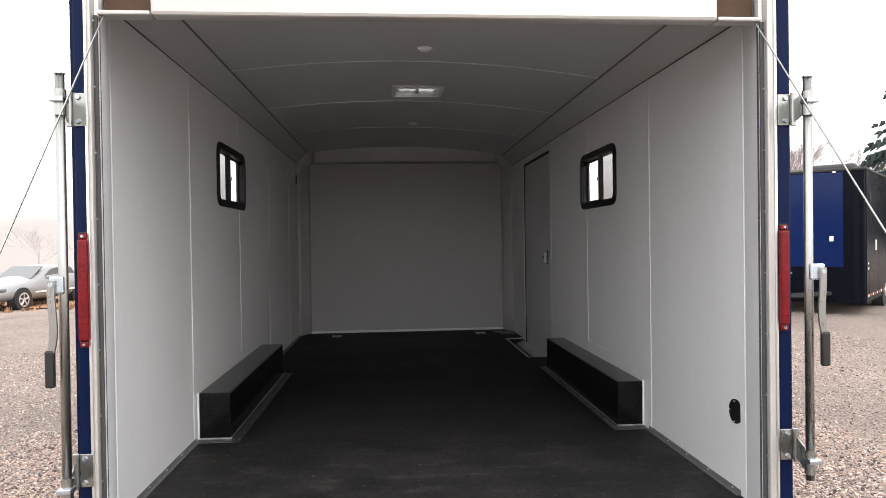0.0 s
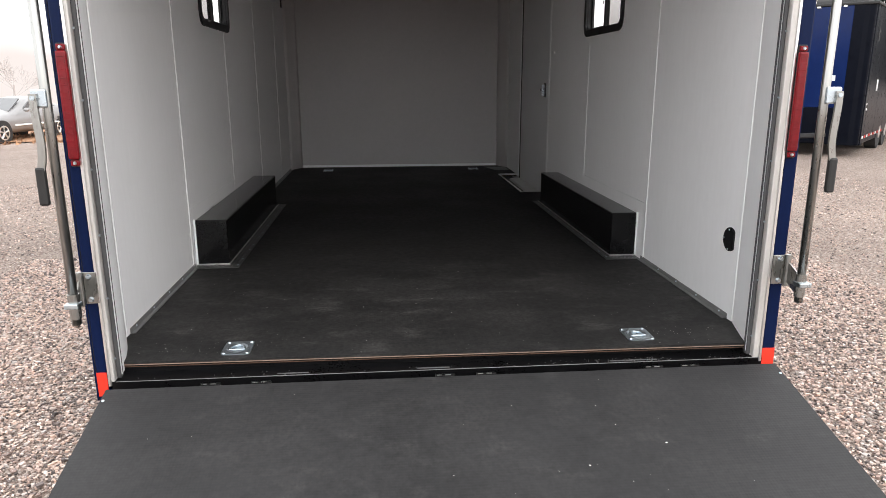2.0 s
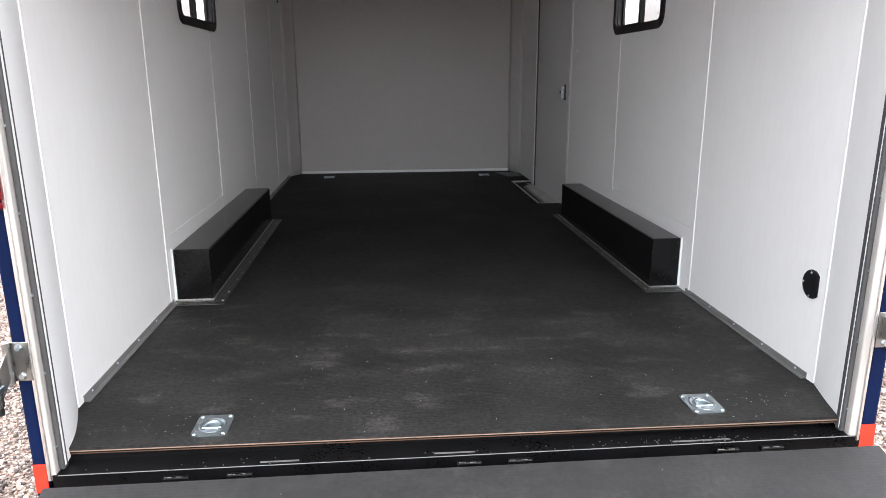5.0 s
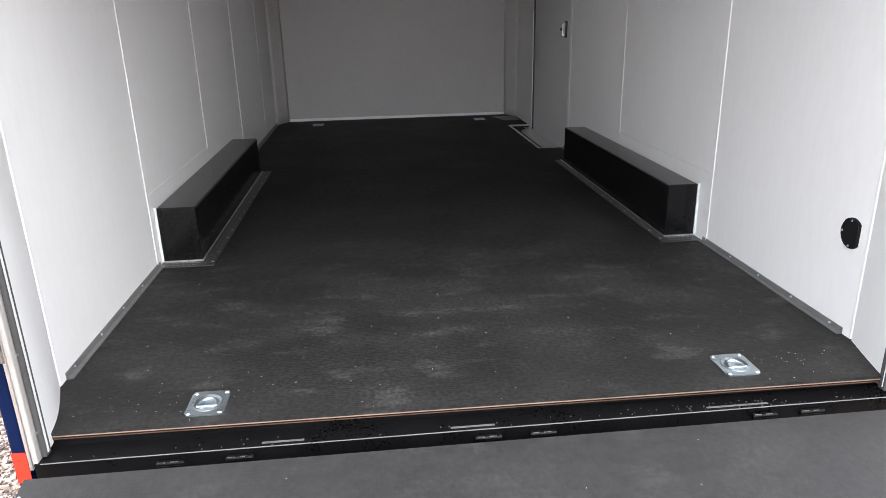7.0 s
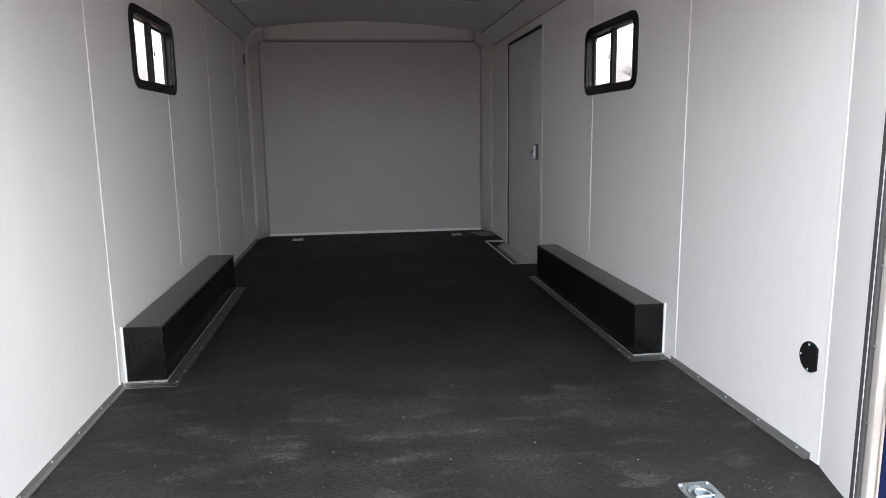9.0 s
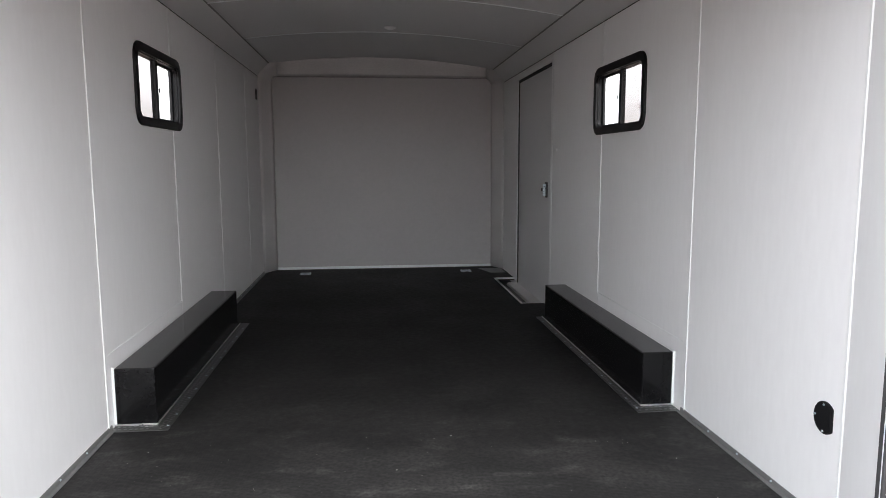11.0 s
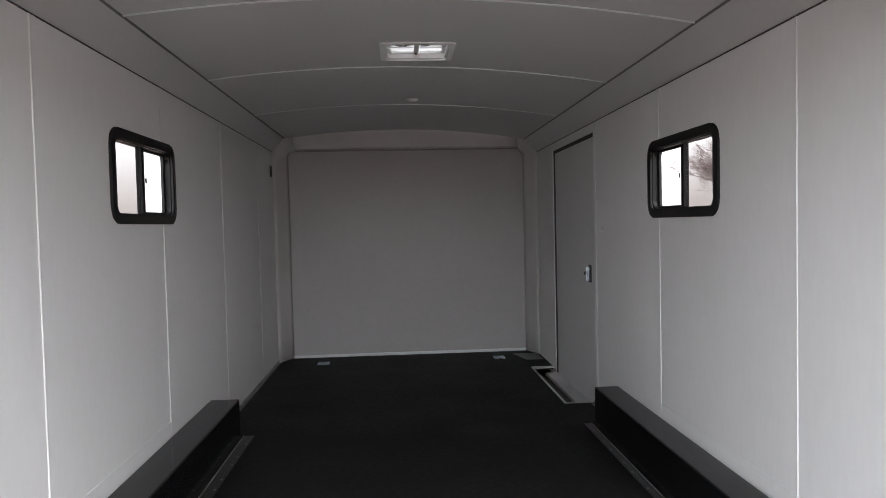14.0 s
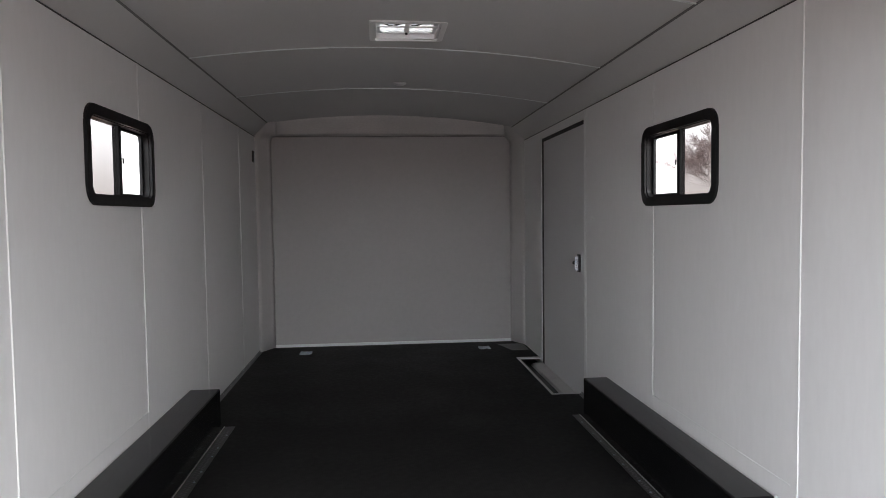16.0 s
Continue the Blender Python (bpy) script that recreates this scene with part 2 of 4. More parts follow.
def tint_stones(m):
    """Every stone its own colour: dark grey, tan, pink or pale."""
    n, l = m.node_tree.nodes, m.node_tree.links
    b = n["Principled BSDF"]
    geo, ramp = n.new("ShaderNodeNewGeometry"), n.new("ShaderNodeValToRGB")
    e = ramp.color_ramp.elements
    e[0].position, e[0].color = 0.0, (0.07, 0.06, 0.057, 1)
    e[1].position, e[1].color = 1.0, (0.86, 0.76, 0.70, 1)
    for at, c in ((0.2, (0.20, 0.165, 0.155, 1)), (0.4, (0.45, 0.325, 0.275, 1)), (0.58, (0.58, 0.45, 0.385, 1)), (0.72, (0.52, 0.475, 0.45, 1)), (0.86, (0.68, 0.48, 0.385, 1))):
        e.new(at).color = c
    l.new(geo.outputs["Random Per Island"], ramp.inputs[0])
    grain = b.inputs["Base Color"].links[0].from_node.inputs["Scale"].links[0].from_socket
    sc = n.new("ShaderNodeVectorMath")
    sc.operation = "SCALE"
    l.new(ramp.outputs[0], sc.inputs[0])
    l.new(grain, sc.inputs["Scale"])
    l.new(sc.outputs[0], b.inputs["Base Color"])


tint_stones(STONE)


# ---- builders ----
def box(bm, x0, x1, y0, y1, z0, z1, bevel=0.0):
    """A box in bm, its edges rounded by bevel."""
    made = bmesh.ops.create_cube(bm, size=1)
    for v in made["verts"]:
        v.co = Vector((x0 + (v.co.x + 0.5) * (x1 - x0), y0 + (v.co.y + 0.5) * (y1 - y0), z0 + (v.co.z + 0.5) * (z1 - z0)))
    if bevel:
        edges = {e for v in made["verts"] for e in v.link_edges}
        bmesh.ops.bevel(bm, geom=list(edges), offset=bevel, segments=2, profile=0.5, affect="EDGES")
    return bm


def rod(bm, a, b, r0, r1=None, sides=12, caps=True):
    """A round bar from a to b, tapering from r0 to r1."""
    a, b = Vector(a), Vector(b)
    d = b - a
    m = Matrix.Translation((a + b) / 2) @ d.to_track_quat("Z", "Y").to_matrix().to_4x4()
    bmesh.ops.create_cone(bm, cap_ends=caps, segments=sides, radius1=r0, radius2=r0 if r1 is None else r1, depth=d.length, matrix=m)
    return bm


def prism(bm, outline, axis, a, b):
    """An outline of 2D points carried along an axis ('x', 'y' or 'z') from a to b. The points are the other two axes, in order."""
    def place(p, s):
        return {"x": (s, p[0], p[1]), "y": (p[0], s, p[1]), "z": (p[0], p[1], s)}[axis]
    lo = [bm.verts.new(place(p, a)) for p in outline]
    hi = [bm.verts.new(place(p, b)) for p in outline]
    n = len(outline)
    faces = [bm.faces.new(lo), bm.faces.new(list(reversed(hi)))]
    for i in range(n):
        faces.append(bm.faces.new((lo[i], hi[i], hi[(i + 1) % n], lo[(i + 1) % n])))
    bmesh.ops.recalc_face_normals(bm, faces=faces)
    return bm


def rounded(u0, u1, v0, v1, r, steps=6):
    """A rectangle with round corners as a list of 2D points."""
    out = []
    for cu, cv, start in ((u1 - r, v1 - r, 0), (u0 + r, v1 - r, 90), (u0 + r, v0 + r, 180), (u1 - r, v0 + r, 270)):
        for i in range(steps + 1):
            a = radians(start + 90 * i / steps)
            out.append((cu + r * math.cos(a), cv + r * math.sin(a)))
    return out


def ring(bm, outer, inner, axis, a, b):
    """A frame between two outlines of as many points, from a to b along the axis."""
    def place(p, s):
        return {"x": (s, p[0], p[1]), "y": (p[0], s, p[1]), "z": (p[0], p[1], s)}[axis]
    rows = [[bm.verts.new(place(p, s)) for p in o] for o, s in ((outer, a), (outer, b), (inner, b), (inner, a))]
    n, faces = len(outer), []
    for k in range(4):
        r, q = rows[k], rows[(k + 1) % 4]
        for i in range(n):
            faces.append(bm.faces.new((r[i], r[(i + 1) % n], q[(i + 1) % n], q[i])))
    bmesh.ops.recalc_face_normals(bm, faces=faces)
    return bm


def part(name, bm, mat, parent=None, label="", smooth=False):
    """Links a bmesh as one mesh object, under a thing or a part."""
    me = bpy.data.meshes.new(name)
    bm.to_mesh(me)
    bm.free()
    me.materials.append(mat)
    if smooth:
        for p in me.polygons:
            p.use_smooth = True
    ob = new(name, me)
    if parent is not None:
        ob.parent = parent
        ob.matrix_parent_inverse = parent.matrix_world.inverted()
    if label:
        ob["label"] = label
    return ob


def thing(name, at, label, category, group="", kind=""):
    """An Empty at the base of a thing, to hold its parts."""
    ob = new(name)
    ob.empty_display_size = 0.1
    ob.matrix_world = Matrix.Translation(at)
    bpy.context.view_layer.update()
    return tagged(ob, label, category, group, kind)


def B():
    return bmesh.new()


# ---- plan, in metres ----
FZ = 0.515                 # trailer floor above the ground
WL, WR = -1.22, 1.22       # inner faces of the side walls
REAR, FRONT = -0.094, 5.51  # rear edge of the floor, front panel
WALL_TOP, COVE_X, COVE_Z, CROWN = 2.435, 1.09, 2.553, 2.633
SEAMS_L, SEAMS_R = (0.17, 1.17, 2.325, 3.45, 4.58), (0.12, 1.11, 2.295, 3.40)
WIN_L, WIN_R = (1.722, 2.495, 1.797, 2.19), (1.645, 2.425, 1.775, 2.163)
DOOR = (3.455, 4.605, 0.50, 2.350)
LEAN = -0.015              # the roof drops a little towards +x
VENT = (-0.131, 0.182, 2.24, 2.545)


def slab(bm, us, vs, holes, axis, a, b):
    """A wall of cells between the lines us and vs, without the cells inside the holes (u0, u1, v0, v1)."""
    us = sorted(set(us) | {h[k] for h in holes for k in (0, 1) if min(us) < h[k] < max(us)})
    vs = sorted(set(vs) | {h[k] for h in holes for k in (2, 3) if min(vs) < h[k] < max(vs)})
    for u0, u1 in zip(us, us[1:]):
        for v0, v1 in zip(vs, vs[1:]):
            cu, cv = (u0 + u1) / 2, (v0 + v1) / 2
            if any(h[0] < cu < h[1] and h[2] < cv < h[3] for h in holes):
                continue
            if axis == "x":
                box(bm, a, b, u0, u1, v0, v1)
            elif axis == "y":
                box(bm, u0, u1, a, b, v0, v1)
            else:
                box(bm, u0, u1, v0, v1, a, b)
    return bm


# ---- ground ----
def ground_height(x, y):
    """Level round the trailer, falling away towards the field."""
    s = min(1, max(0, (-x - 4) / 8)) * min(1, max(0, (y - 4) / 14))
    return -0.40 * s * s * (3 - 2 * s)


def make_ground():
    bm = B()
    xs = [-900, -300, -120, -60, -40, -30] + list(range(-24, 25, 2)) + [30, 40, 60, 120, 300, 900]
    ys = [-900, -300, -60, -20, -8, -4] + list(range(-2, 33, 2)) + [36, 45, 60, 120, 300, 900]
    rows = [[bm.verts.new((x, y, ground_height(x, y))) for x in xs] for y in ys]
    for a, b in zip(rows, rows[1:]):
        for i in range(len(xs) - 1):
            bm.faces.new((a[i], a[i + 1], b[i + 1], b[i]))
    ob = part("ground", bm, GRAVEL, smooth=True)
    return tagged(ob, "tan crushed-stone yard reaching to the field", "ground", kind="structure")


ground = make_ground()


# ---- floor ----
SILL_HOLE = (1.035, 1.23, 3.54, 4.72)


def floor_layer(z0, z1, back):
    """One layer of the floor, its rear edge a little out of square."""
    bm = slab(B(), (WL - 0.005, WR + 0.005), (REAR, FRONT - 0.02), [SILL_HOLE], "z", z0, z1)
    for v in bm.verts:
        if v.co.y < REAR + 0.001:
            v.co.y += back - 0.012 * v.co.x
    return bm


floor = part("floor", floor_layer(FZ - 0.009, FZ, 0.0), RUBBER)
tagged(floor, "black studded rubber matting, dusty and scuffed, on plywood", "floor", kind="structure")
part("plywood_edge", floor_layer(FZ - 0.0135, FZ - 0.0092, 0.001), PLYWOOD, floor, "bare plywood edge under the mat")
part("plywood_core", floor_layer(FZ - 0.0175, FZ - 0.0137, 0.002), SILL_BLACK, floor)
part("plywood_edge", floor_layer(FZ - 0.0205, FZ - 0.0177, 0.001), HOLE_BROWN, floor)
part("underfloor", box(B(), WL, WR, REAR + 0.02, FRONT - 0.02, 0.40, FZ - 0.06), SILL_BLACK, floor)

# the rear sill that the ramp hangs from
sill = part("rear_sill", prism(B(), [(-0.076, 0.4905), (-0.076, 0.474), (-0.150, 0.471), (-0.150, 0.405), (-0.06, 0.405), (-0.06, 0.4905)], "x", -1.165, 1.205), SILL_BLACK)
tagged(sill, "black painted steel sill with worn edges", "door sill", kind="structure")
part("worn_edge", box(B(), -1.15, 1.19, -0.1525, -0.149, 0.470, 0.4725, 0.001), ANGLE_STEEL, sill, "bright worn edge")
for x in (-0.83, -0.655, 0.0, 0.15, 0.78, 0.92):
    hinge = part("ramp_hinge", rod(B(), (x - 0.035, -0.158, 0.449), (x + 0.035, -0.158, 0.449), 0.008, sides=10), SILL_BLACK, sill, "worn black steel hinge knuckle")
    for dx in (-0.02, 0.012):
        part("scrape", box(B(), x + dx - 0.011, x + dx + 0.009, -0.1645, -0.1605, 0.4535, 0.4565, 0.001), GALVANISED, hinge, "paint scraped to bare metal")
for x0, x1 in ((-0.6, -0.49), (0.62, 0.80), (-0.1, 0.02)):
    part("scrape", box(B(), x0, x1, -0.139, -0.131, 0.4724, 0.4731), ANGLE_STEEL, sill, "bare scraped metal")


def paint_chips():
    """Small flakes of bare metal on top of the sill."""
    rng = random.Random(21)
    bm = B()
    for _ in range(70):
        x, y = rng.gauss(0.72, 0.2) if rng.random() < 0.6 else rng.uniform(-1.1, 1.1), rng.uniform(-0.146, -0.112)
        w, d = rng.uniform(0.0006, 0.003), rng.uniform(0.0004, 0.0009)
        box(bm, max(-1.1, min(1.12, x)) - w, max(-1.1, min(1.12, x)) + w, y - d, y + d, 0.4718, 0.4742)
    return tagged(part("paint_chips", bm, GALVANISED, sill), kind="stuff")


paint_chips()

# ---- ramp ----
RAMP_TOP, RAMP_END = (-0.205, 0.468), (-2.05, 0.012)


def ramp_z(y):
    k = (y - RAMP_TOP[0]) / (RAMP_END[0] - RAMP_TOP[0])
    return RAMP_TOP[1] + k * (RAMP_END[1] - RAMP_TOP[1])


ramp = thing("ramp_door", (0, -1.1, 0), "lowered ramp door covered in scuffed grey rubber matting", "ramp", kind="structure")
deck = B()
prism(deck, [(RAMP_TOP[0], RAMP_TOP[1]), (RAMP_END[0], RAMP_END[1]), (RAMP_END[0], RAMP_END[1] - 0.008), (RAMP_TOP[0], RAMP_TOP[1] - 0.008)], "x", -1.165, 1.225)
part("deck_mat", deck, RAMP_RUBBER, ramp)
core = B()
prism(core, [(RAMP_TOP[0] - 0.004, RAMP_TOP[1] - 0.009), (RAMP_END[0], RAMP_END[1] - 0.009), (RAMP_END[0], -0.02), (RAMP_TOP[0] - 0.004, RAMP_TOP[1] - 0.055)], "x", -1.16, 1.22)
part("ramp_core", core, NAVY, ramp, "navy underside of the ramp")
for x in (-1.155, 1.215):
    for k in range(3):
        y = -0.26 - 0.62 * k
        part("rivet", rod(B(), (x, y, ramp_z(y) - 0.001), (x, y, ramp_z(y) + 0.003), 0.006, 0.004, 8), ZINC, ramp)


# ---- side walls ----
def side_wall(name, side, inner, seams, window, door, label):
    """A wall with backing, panels, seam strips and floor trim. side is -1 for x < 0."""
    holes = [(window[0] + 0.02, window[1] - 0.02, window[2] + 0.02, window[3] - 0.02)]
    if door:
        holes.append((door[0], door[1], door[2] - 0.1, door[3]))
    x = lambda d: inner + side * d
    top = WALL_TOP + LEAN * inner
    lo, hi = min(x(0.004), x(0.032)), max(x(0.004), x(0.032))
    w = part(name, slab(B(), (-0.05, 5.62), (FZ - 0.08, 2.62), holes, "x", lo, hi), WHITE_PANEL)
    tagged(w, label, "wall", kind="structure")
    skin_lo, skin_hi = min(x(0.034), x(0.040)), max(x(0.034), x(0.040))
    part("outer_skin", slab(B(), (-0.06, 5.68), (0.36, 2.72), holes, "x", skin_lo, skin_hi), NAVY, w, "glossy navy outer skin")
    edges = list(seams) + [5.50]
    p_lo, p_hi = min(x(0.0), x(0.0035)), max(x(0.0), x(0.0035))
    for y0, y1 in zip(edges, edges[1:]):
        if door and y0 > 3.3:
            pieces = [(y0, door[0] - 0.004, FZ - 0.02, top), (door[1] + 0.012, 5.50, FZ - 0.02, top), (door[0] - 0.004, door[1] + 0.012, door[3] + 0.016, top)]
            if y0 < door[0] - 0.06:
                pieces = [(y0, y1, FZ - 0.02, top)]
        else:
            pieces = [(y0, y1, FZ - 0.02, top)]
        for a, b, c, d in pieces:
            part("wall_panel", slab(B(), (a + 0.001, b - 0.001), (c, d), holes[:1], "x", p_lo, p_hi), WHITE_PANEL, w)
    for y in seams:
        bm = B()
        top_cut = FZ + 0.004
        spans = [(top_cut, top)]
        if window[0] < y < window[1]:
            spans = [(0.83 if y > 2 else top_cut, window[2] - 0.001), (window[3] + 0.001, top)]
        for z0, z1 in spans:
            prism(bm, [(inner, y - 0.006), (inner - side * 0.0036, y - 0.0032), (inner - side * 0.0036, y + 0.0032), (inner, y + 0.006)], "z", z0, z1)
        part("seam_strip", bm, SEAM_WHITE, w, "narrow white seam moulding")
        # the flat leg of the moulding beside the bead
        bm = B()
        for z0, z1 in spans:
            box(bm, min(inner, inner - side * 0.0012), max(inner, inner - side * 0.0012), y + 0.007, y + 0.034, z0, z1)
        part("seam_leg", bm, WHITE_PANEL, w)
    # seam above the wheel box
    bm = box(B(), min(inner, inner - side * 0.0022), max(inner, inner - side * 0.0022), seams[1] + 0.04, seams[2], 0.829, 0.835, 0.0008)
    part("seam_strip", bm, SEAM_WHITE, w)
    # steel angle along the foot of the wall
    for a, b in ((seams[0] + 0.04, seams[1] + 0.03), (3.02, 3.50 if door else 5.29)):
        prism_bm = prism(B(), [(inner, FZ + 0.022), (inner - side * 0.003, FZ + 0.022), (inner - side * 0.005, FZ + 0.005), (inner - side * 0.020, FZ + 0.004), (inner - side * 0.020, FZ + 0.0005), (inner, FZ + 0.0005)], "y", a, b)
        trim = part("floor_angle", prism_bm, ANGLE_STEEL, w, "dull steel angle screwed to the wall foot")
        n = max(2, int((b - a) / 0.24))
        for k in range(n):
            y = a + 0.06 + (b - a - 0.1) * k / n
            part("screw", rod(B(), (inner - side * 0.002, y, FZ + 0.014), (inner - side * 0.0085, y, FZ + 0.014), 0.005, 0.003, 8), ZINC, trim)
    # dark joint under the cove
    part("cove_joint", box(B(), min(inner - side * 0.002, inner + side * 0.002), max(inner - side * 0.002, inner + side * 0.002), -0.05, 5.50, top + 0.0005, top + 0.0055), GASKET, w, "thin dark joint")
    return w


wall_left = side_wall("wall_left", -1, WL, SEAMS_L, WIN_L, None, "white panelled trailer wall with narrow seam strips")
wall_right = side_wall("wall_right", 1, WR, SEAMS_R, WIN_R, DOOR, "white panelled trailer wall with a side door")

# rear ends of the lining, turning in towards the jambs
for side, inner, seam, end in ((-1, WL, 0.17, -1.140), (1, WR, 0.12, 1.154)):
    wall = wall_left if side < 0 else wall_right
    bulge, steps = (0.55 if side < 0 else 0.12), 8
    outline = []
    for k in range(steps + 1):
        f = k / steps
        g = (1 - bulge) * f + bulge * math.sin(f * math.pi * 0.56) / math.sin(math.pi * 0.56)
        outline.append((inner - side * 0.001 * (1 - f) + (end - inner) * g, seam - 0.008 + (-0.112 - seam) * f))
    outline += [(end + side * 0.012, -0.12), (inner + side * 0.03, 0.0), (inner + side * 0.03, seam - 0.008)]
    part("end_lining", prism(B(), outline, "z", FZ - 0.03, 2.60), WHITE_PANEL, wall, "white lining curving in to the jamb")

# ---- ceiling and coves ----
def ceiling_z(x):
    return COVE_Z + (CROWN - COVE_Z) * (1 - (x / COVE_X) ** 2) + LEAN * x


def make_ceiling():
    bm = B()
    xs = [-COVE_X + i * 2 * COVE_X / 24 for i in range(25)] + [VENT[0], VENT[1]]
    xs = sorted(xs)
    ys = [-0.06, VENT[2], VENT[3], 5.56]
    top = 0.03
    for y0, y1 in zip(ys, ys[1:]):
        for x0, x1 in zip(xs, xs[1:]):
            if y0 == VENT[2] and VENT[0] - 1e-6 <= x0 and x1 <= VENT[1] + 1e-6:
                continue
            z0, z1 = ceiling_z(x0), ceiling_z(x1)
            prism(bm, [(x0, z0), (x1, z1), (x1, z1 + top), (x0, z0 + top)], "y", y0, y1)
    return tagged(part("ceiling", bm, CEILING_SHADED_WHITE), "white arched ceiling panels, greyed for shade, with thin seam strips", "ceiling", kind="structure")


ceiling = make_ceiling()
for y in (0.42, 1.58, 2.72, 3.9):
    bm = B()
    for i in range(24):
        x0, x1 = -COVE_X + i * 2 * COVE_X / 24, -COVE_X + (i + 1) * 2 * COVE_X / 24
        prism(bm, [(x0, ceiling_z(x0) - 0.0035), (x1, ceiling_z(x1) - 0.0035), (x1, ceiling_z(x1) + 0.001), (x0, ceiling_z(x0) + 0.001)], "y", y - 0.006, y + 0.006)
    part("ceiling_trim", bm, WHITE_TRIM, ceiling, "thin white seam strip")
for side, inner in ((-1, WL), (1, WR)):
    top, cove = WALL_TOP + LEAN * inner, COVE_Z + LEAN * side * COVE_X
    outline = [(inner, top + 0.007), (side * (COVE_X + 0.004), cove - 0.003), (side * (COVE_X + 0.03), cove + 0.03), (inner + side * 0.03, top + 0.03)]
    part("cove_panel", prism(B(), outline, "y", -0.05, 5.56), CEILING_SHADED_WHITE, ceiling, "slanted white cove panel, greyed for shade")
    part("cove_joint", prism(B(), [(side * (COVE_X - 0.002), cove - 0.0005), (side * (COVE_X + 0.005), cove - 0.007), (side * (COVE_X + 0.01), cove + 0.004), (side * COVE_X, cove + 0.01)], "y", -0.05, 5.5), JOINT_GREY, ceiling, "thin dark joint")
roof = part("roof", slab(B(), (-1.26, 1.27), (-0.14, 5.68), [(VENT[0], VENT[1], VENT[2], VENT[3])], "z", 2.715, 2.73), NAVY)
tagged(roof, "navy metal trailer roof", "roof", kind="structure")

# ---- front wall ----
FX0, FX1, FTOP = -1.11, 1.125, 2.478
wall_front = part("wall_front", box(B(), -1.26, 1.27, FRONT + 0.02, FRONT + 0.08, 0.36, 2.72), NAVY)
tagged(wall_front, "white front wall in a bevelled surround", "wall", kind="structure")
part("front_panel", box(B(), FX0 - 0.01, FX1 + 0.01, FRONT, FRONT + 0.018, FZ - 0.02, FTOP + 0.012), FRONT_SHADED_WHITE, wall_front, "plain white front panel, shade put in its colour")
part("foot_strip", box(B(), FX0, FX1, FRONT - 0.012, FRONT - 0.0005, FZ + 0.001, FZ + 0.026, 0.003), WHITE_TRIM, wall_front, "bright white strip along the floor")
part("top_joint", box(B(), FX0, FX1, FRONT - 0.004, FRONT - 0.0003, FTOP - 0.002, FTOP + 0.003), JOINT_GREY, wall_front, "dark joint under the cap")


def front_surround():
    """Sides and cap: a loft from the arched mouth of the box to the front panel."""
    outer, inner = [], []
    r = 0.2
    side_n, corner_n, arch_n = 6, 10, 20
    xl, xr, zt = -1.212, 1.217, COVE_Z + 0.004
    for i in range(side_n):
        outer.append((xl, FZ + (zt - r - FZ) * i / side_n))
        inner.append((FX0, FZ + (FTOP - 0.05 - FZ) * i / side_n))
    for i in range(corner_n):
        a = radians(180 - 84 * i / corner_n)
        outer.append((xl + r + r * math.cos(a), zt - r + r * math.sin(a)))
        inner.append((FX0 + 0.05 * (i / corner_n) ** 2, FTOP - 0.05 + 0.05 * min(1, 1.6 * i / corner_n)))
    for i in range(arch_n + 1):
        k = i / arch_n
        x = xl + r + (xr - xl - 2 * r) * k
        outer.append((x, ceiling_z(x) + 0.012))
        inner.append((FX0 + 0.05 + (FX1 - FX0 - 0.1) * k, FTOP))
    for i in range(corner_n):
        a = radians(96 - 96 * (i + 1) / corner_n)
        outer.append((xr - r + r * math.cos(a), zt - r + r * math.sin(a)))
        inner.append((FX1 - 0.05 * (1 - (i + 1) / corner_n) ** 2, FTOP - 0.05 * min(1, 1.6 * (i + 1) / corner_n)))
    for i in range(side_n):
        k = 1 - (i + 1) / side_n
        outer.append((xr, FZ + (zt - r - FZ) * k))
        inner.append((FX1, FZ + (FTOP - 0.05 - FZ) * k))
    n = len(outer)

    def mouth(j):
        s = min(1, max(0, (min(j, n - 1 - j) - side_n) / corner_n))
        return 5.30 - 0.11 * s * s * (3 - 2 * s)

    sides, cap = B(), B()
    first, last = side_n + corner_n, n - side_n - corner_n
    for i in range(n - 1):
        bm = cap if first <= i < last - 1 else sides
        steps = 5
        for k in range(-1, steps):
            q = []
            for j, s in ((i, k), (i + 1, k), (i + 1, k + 1), (i, k + 1)):
                if s < 0:
                    # the rim that closes against walls and cove
                    q.append(bm.verts.new((outer[j][0] * 1.07, mouth(j) + 0.002, outer[j][1] + (0.09 if outer[j][1] > 2 else 0))))
                    continue
                f = s / steps
                g = math.sin(f * math.pi / 2)
                x = outer[j][0] + (inner[j][0] - outer[j][0]) * f
                z = outer[j][1] + (inner[j][1] - outer[j][1]) * f
                q.append(bm.verts.new((x, mouth(j) + (FRONT - 0.001 - mouth(j)) * (0.8 * f + 0.2 * g), z)))
            bm.faces.new(q)
    for bm in (sides, cap):
        bmesh.ops.remove_doubles(bm, verts=bm.verts, dist=1e-5)
        bmesh.ops.recalc_face_normals(bm, faces=bm.faces)
        bmesh.ops.solidify(bm, geom=list(bm.faces), thickness=-0.006)
    part("side_surround", sides, SURROUND_LIFTED_WHITE, wall_front, "rounded white corner panels, lightened against their shade", smooth=True)
    part("top_cap", cap, FRONT_GLOSS, wall_front, "glossy white cap under the arch", smooth=True)


front_surround()

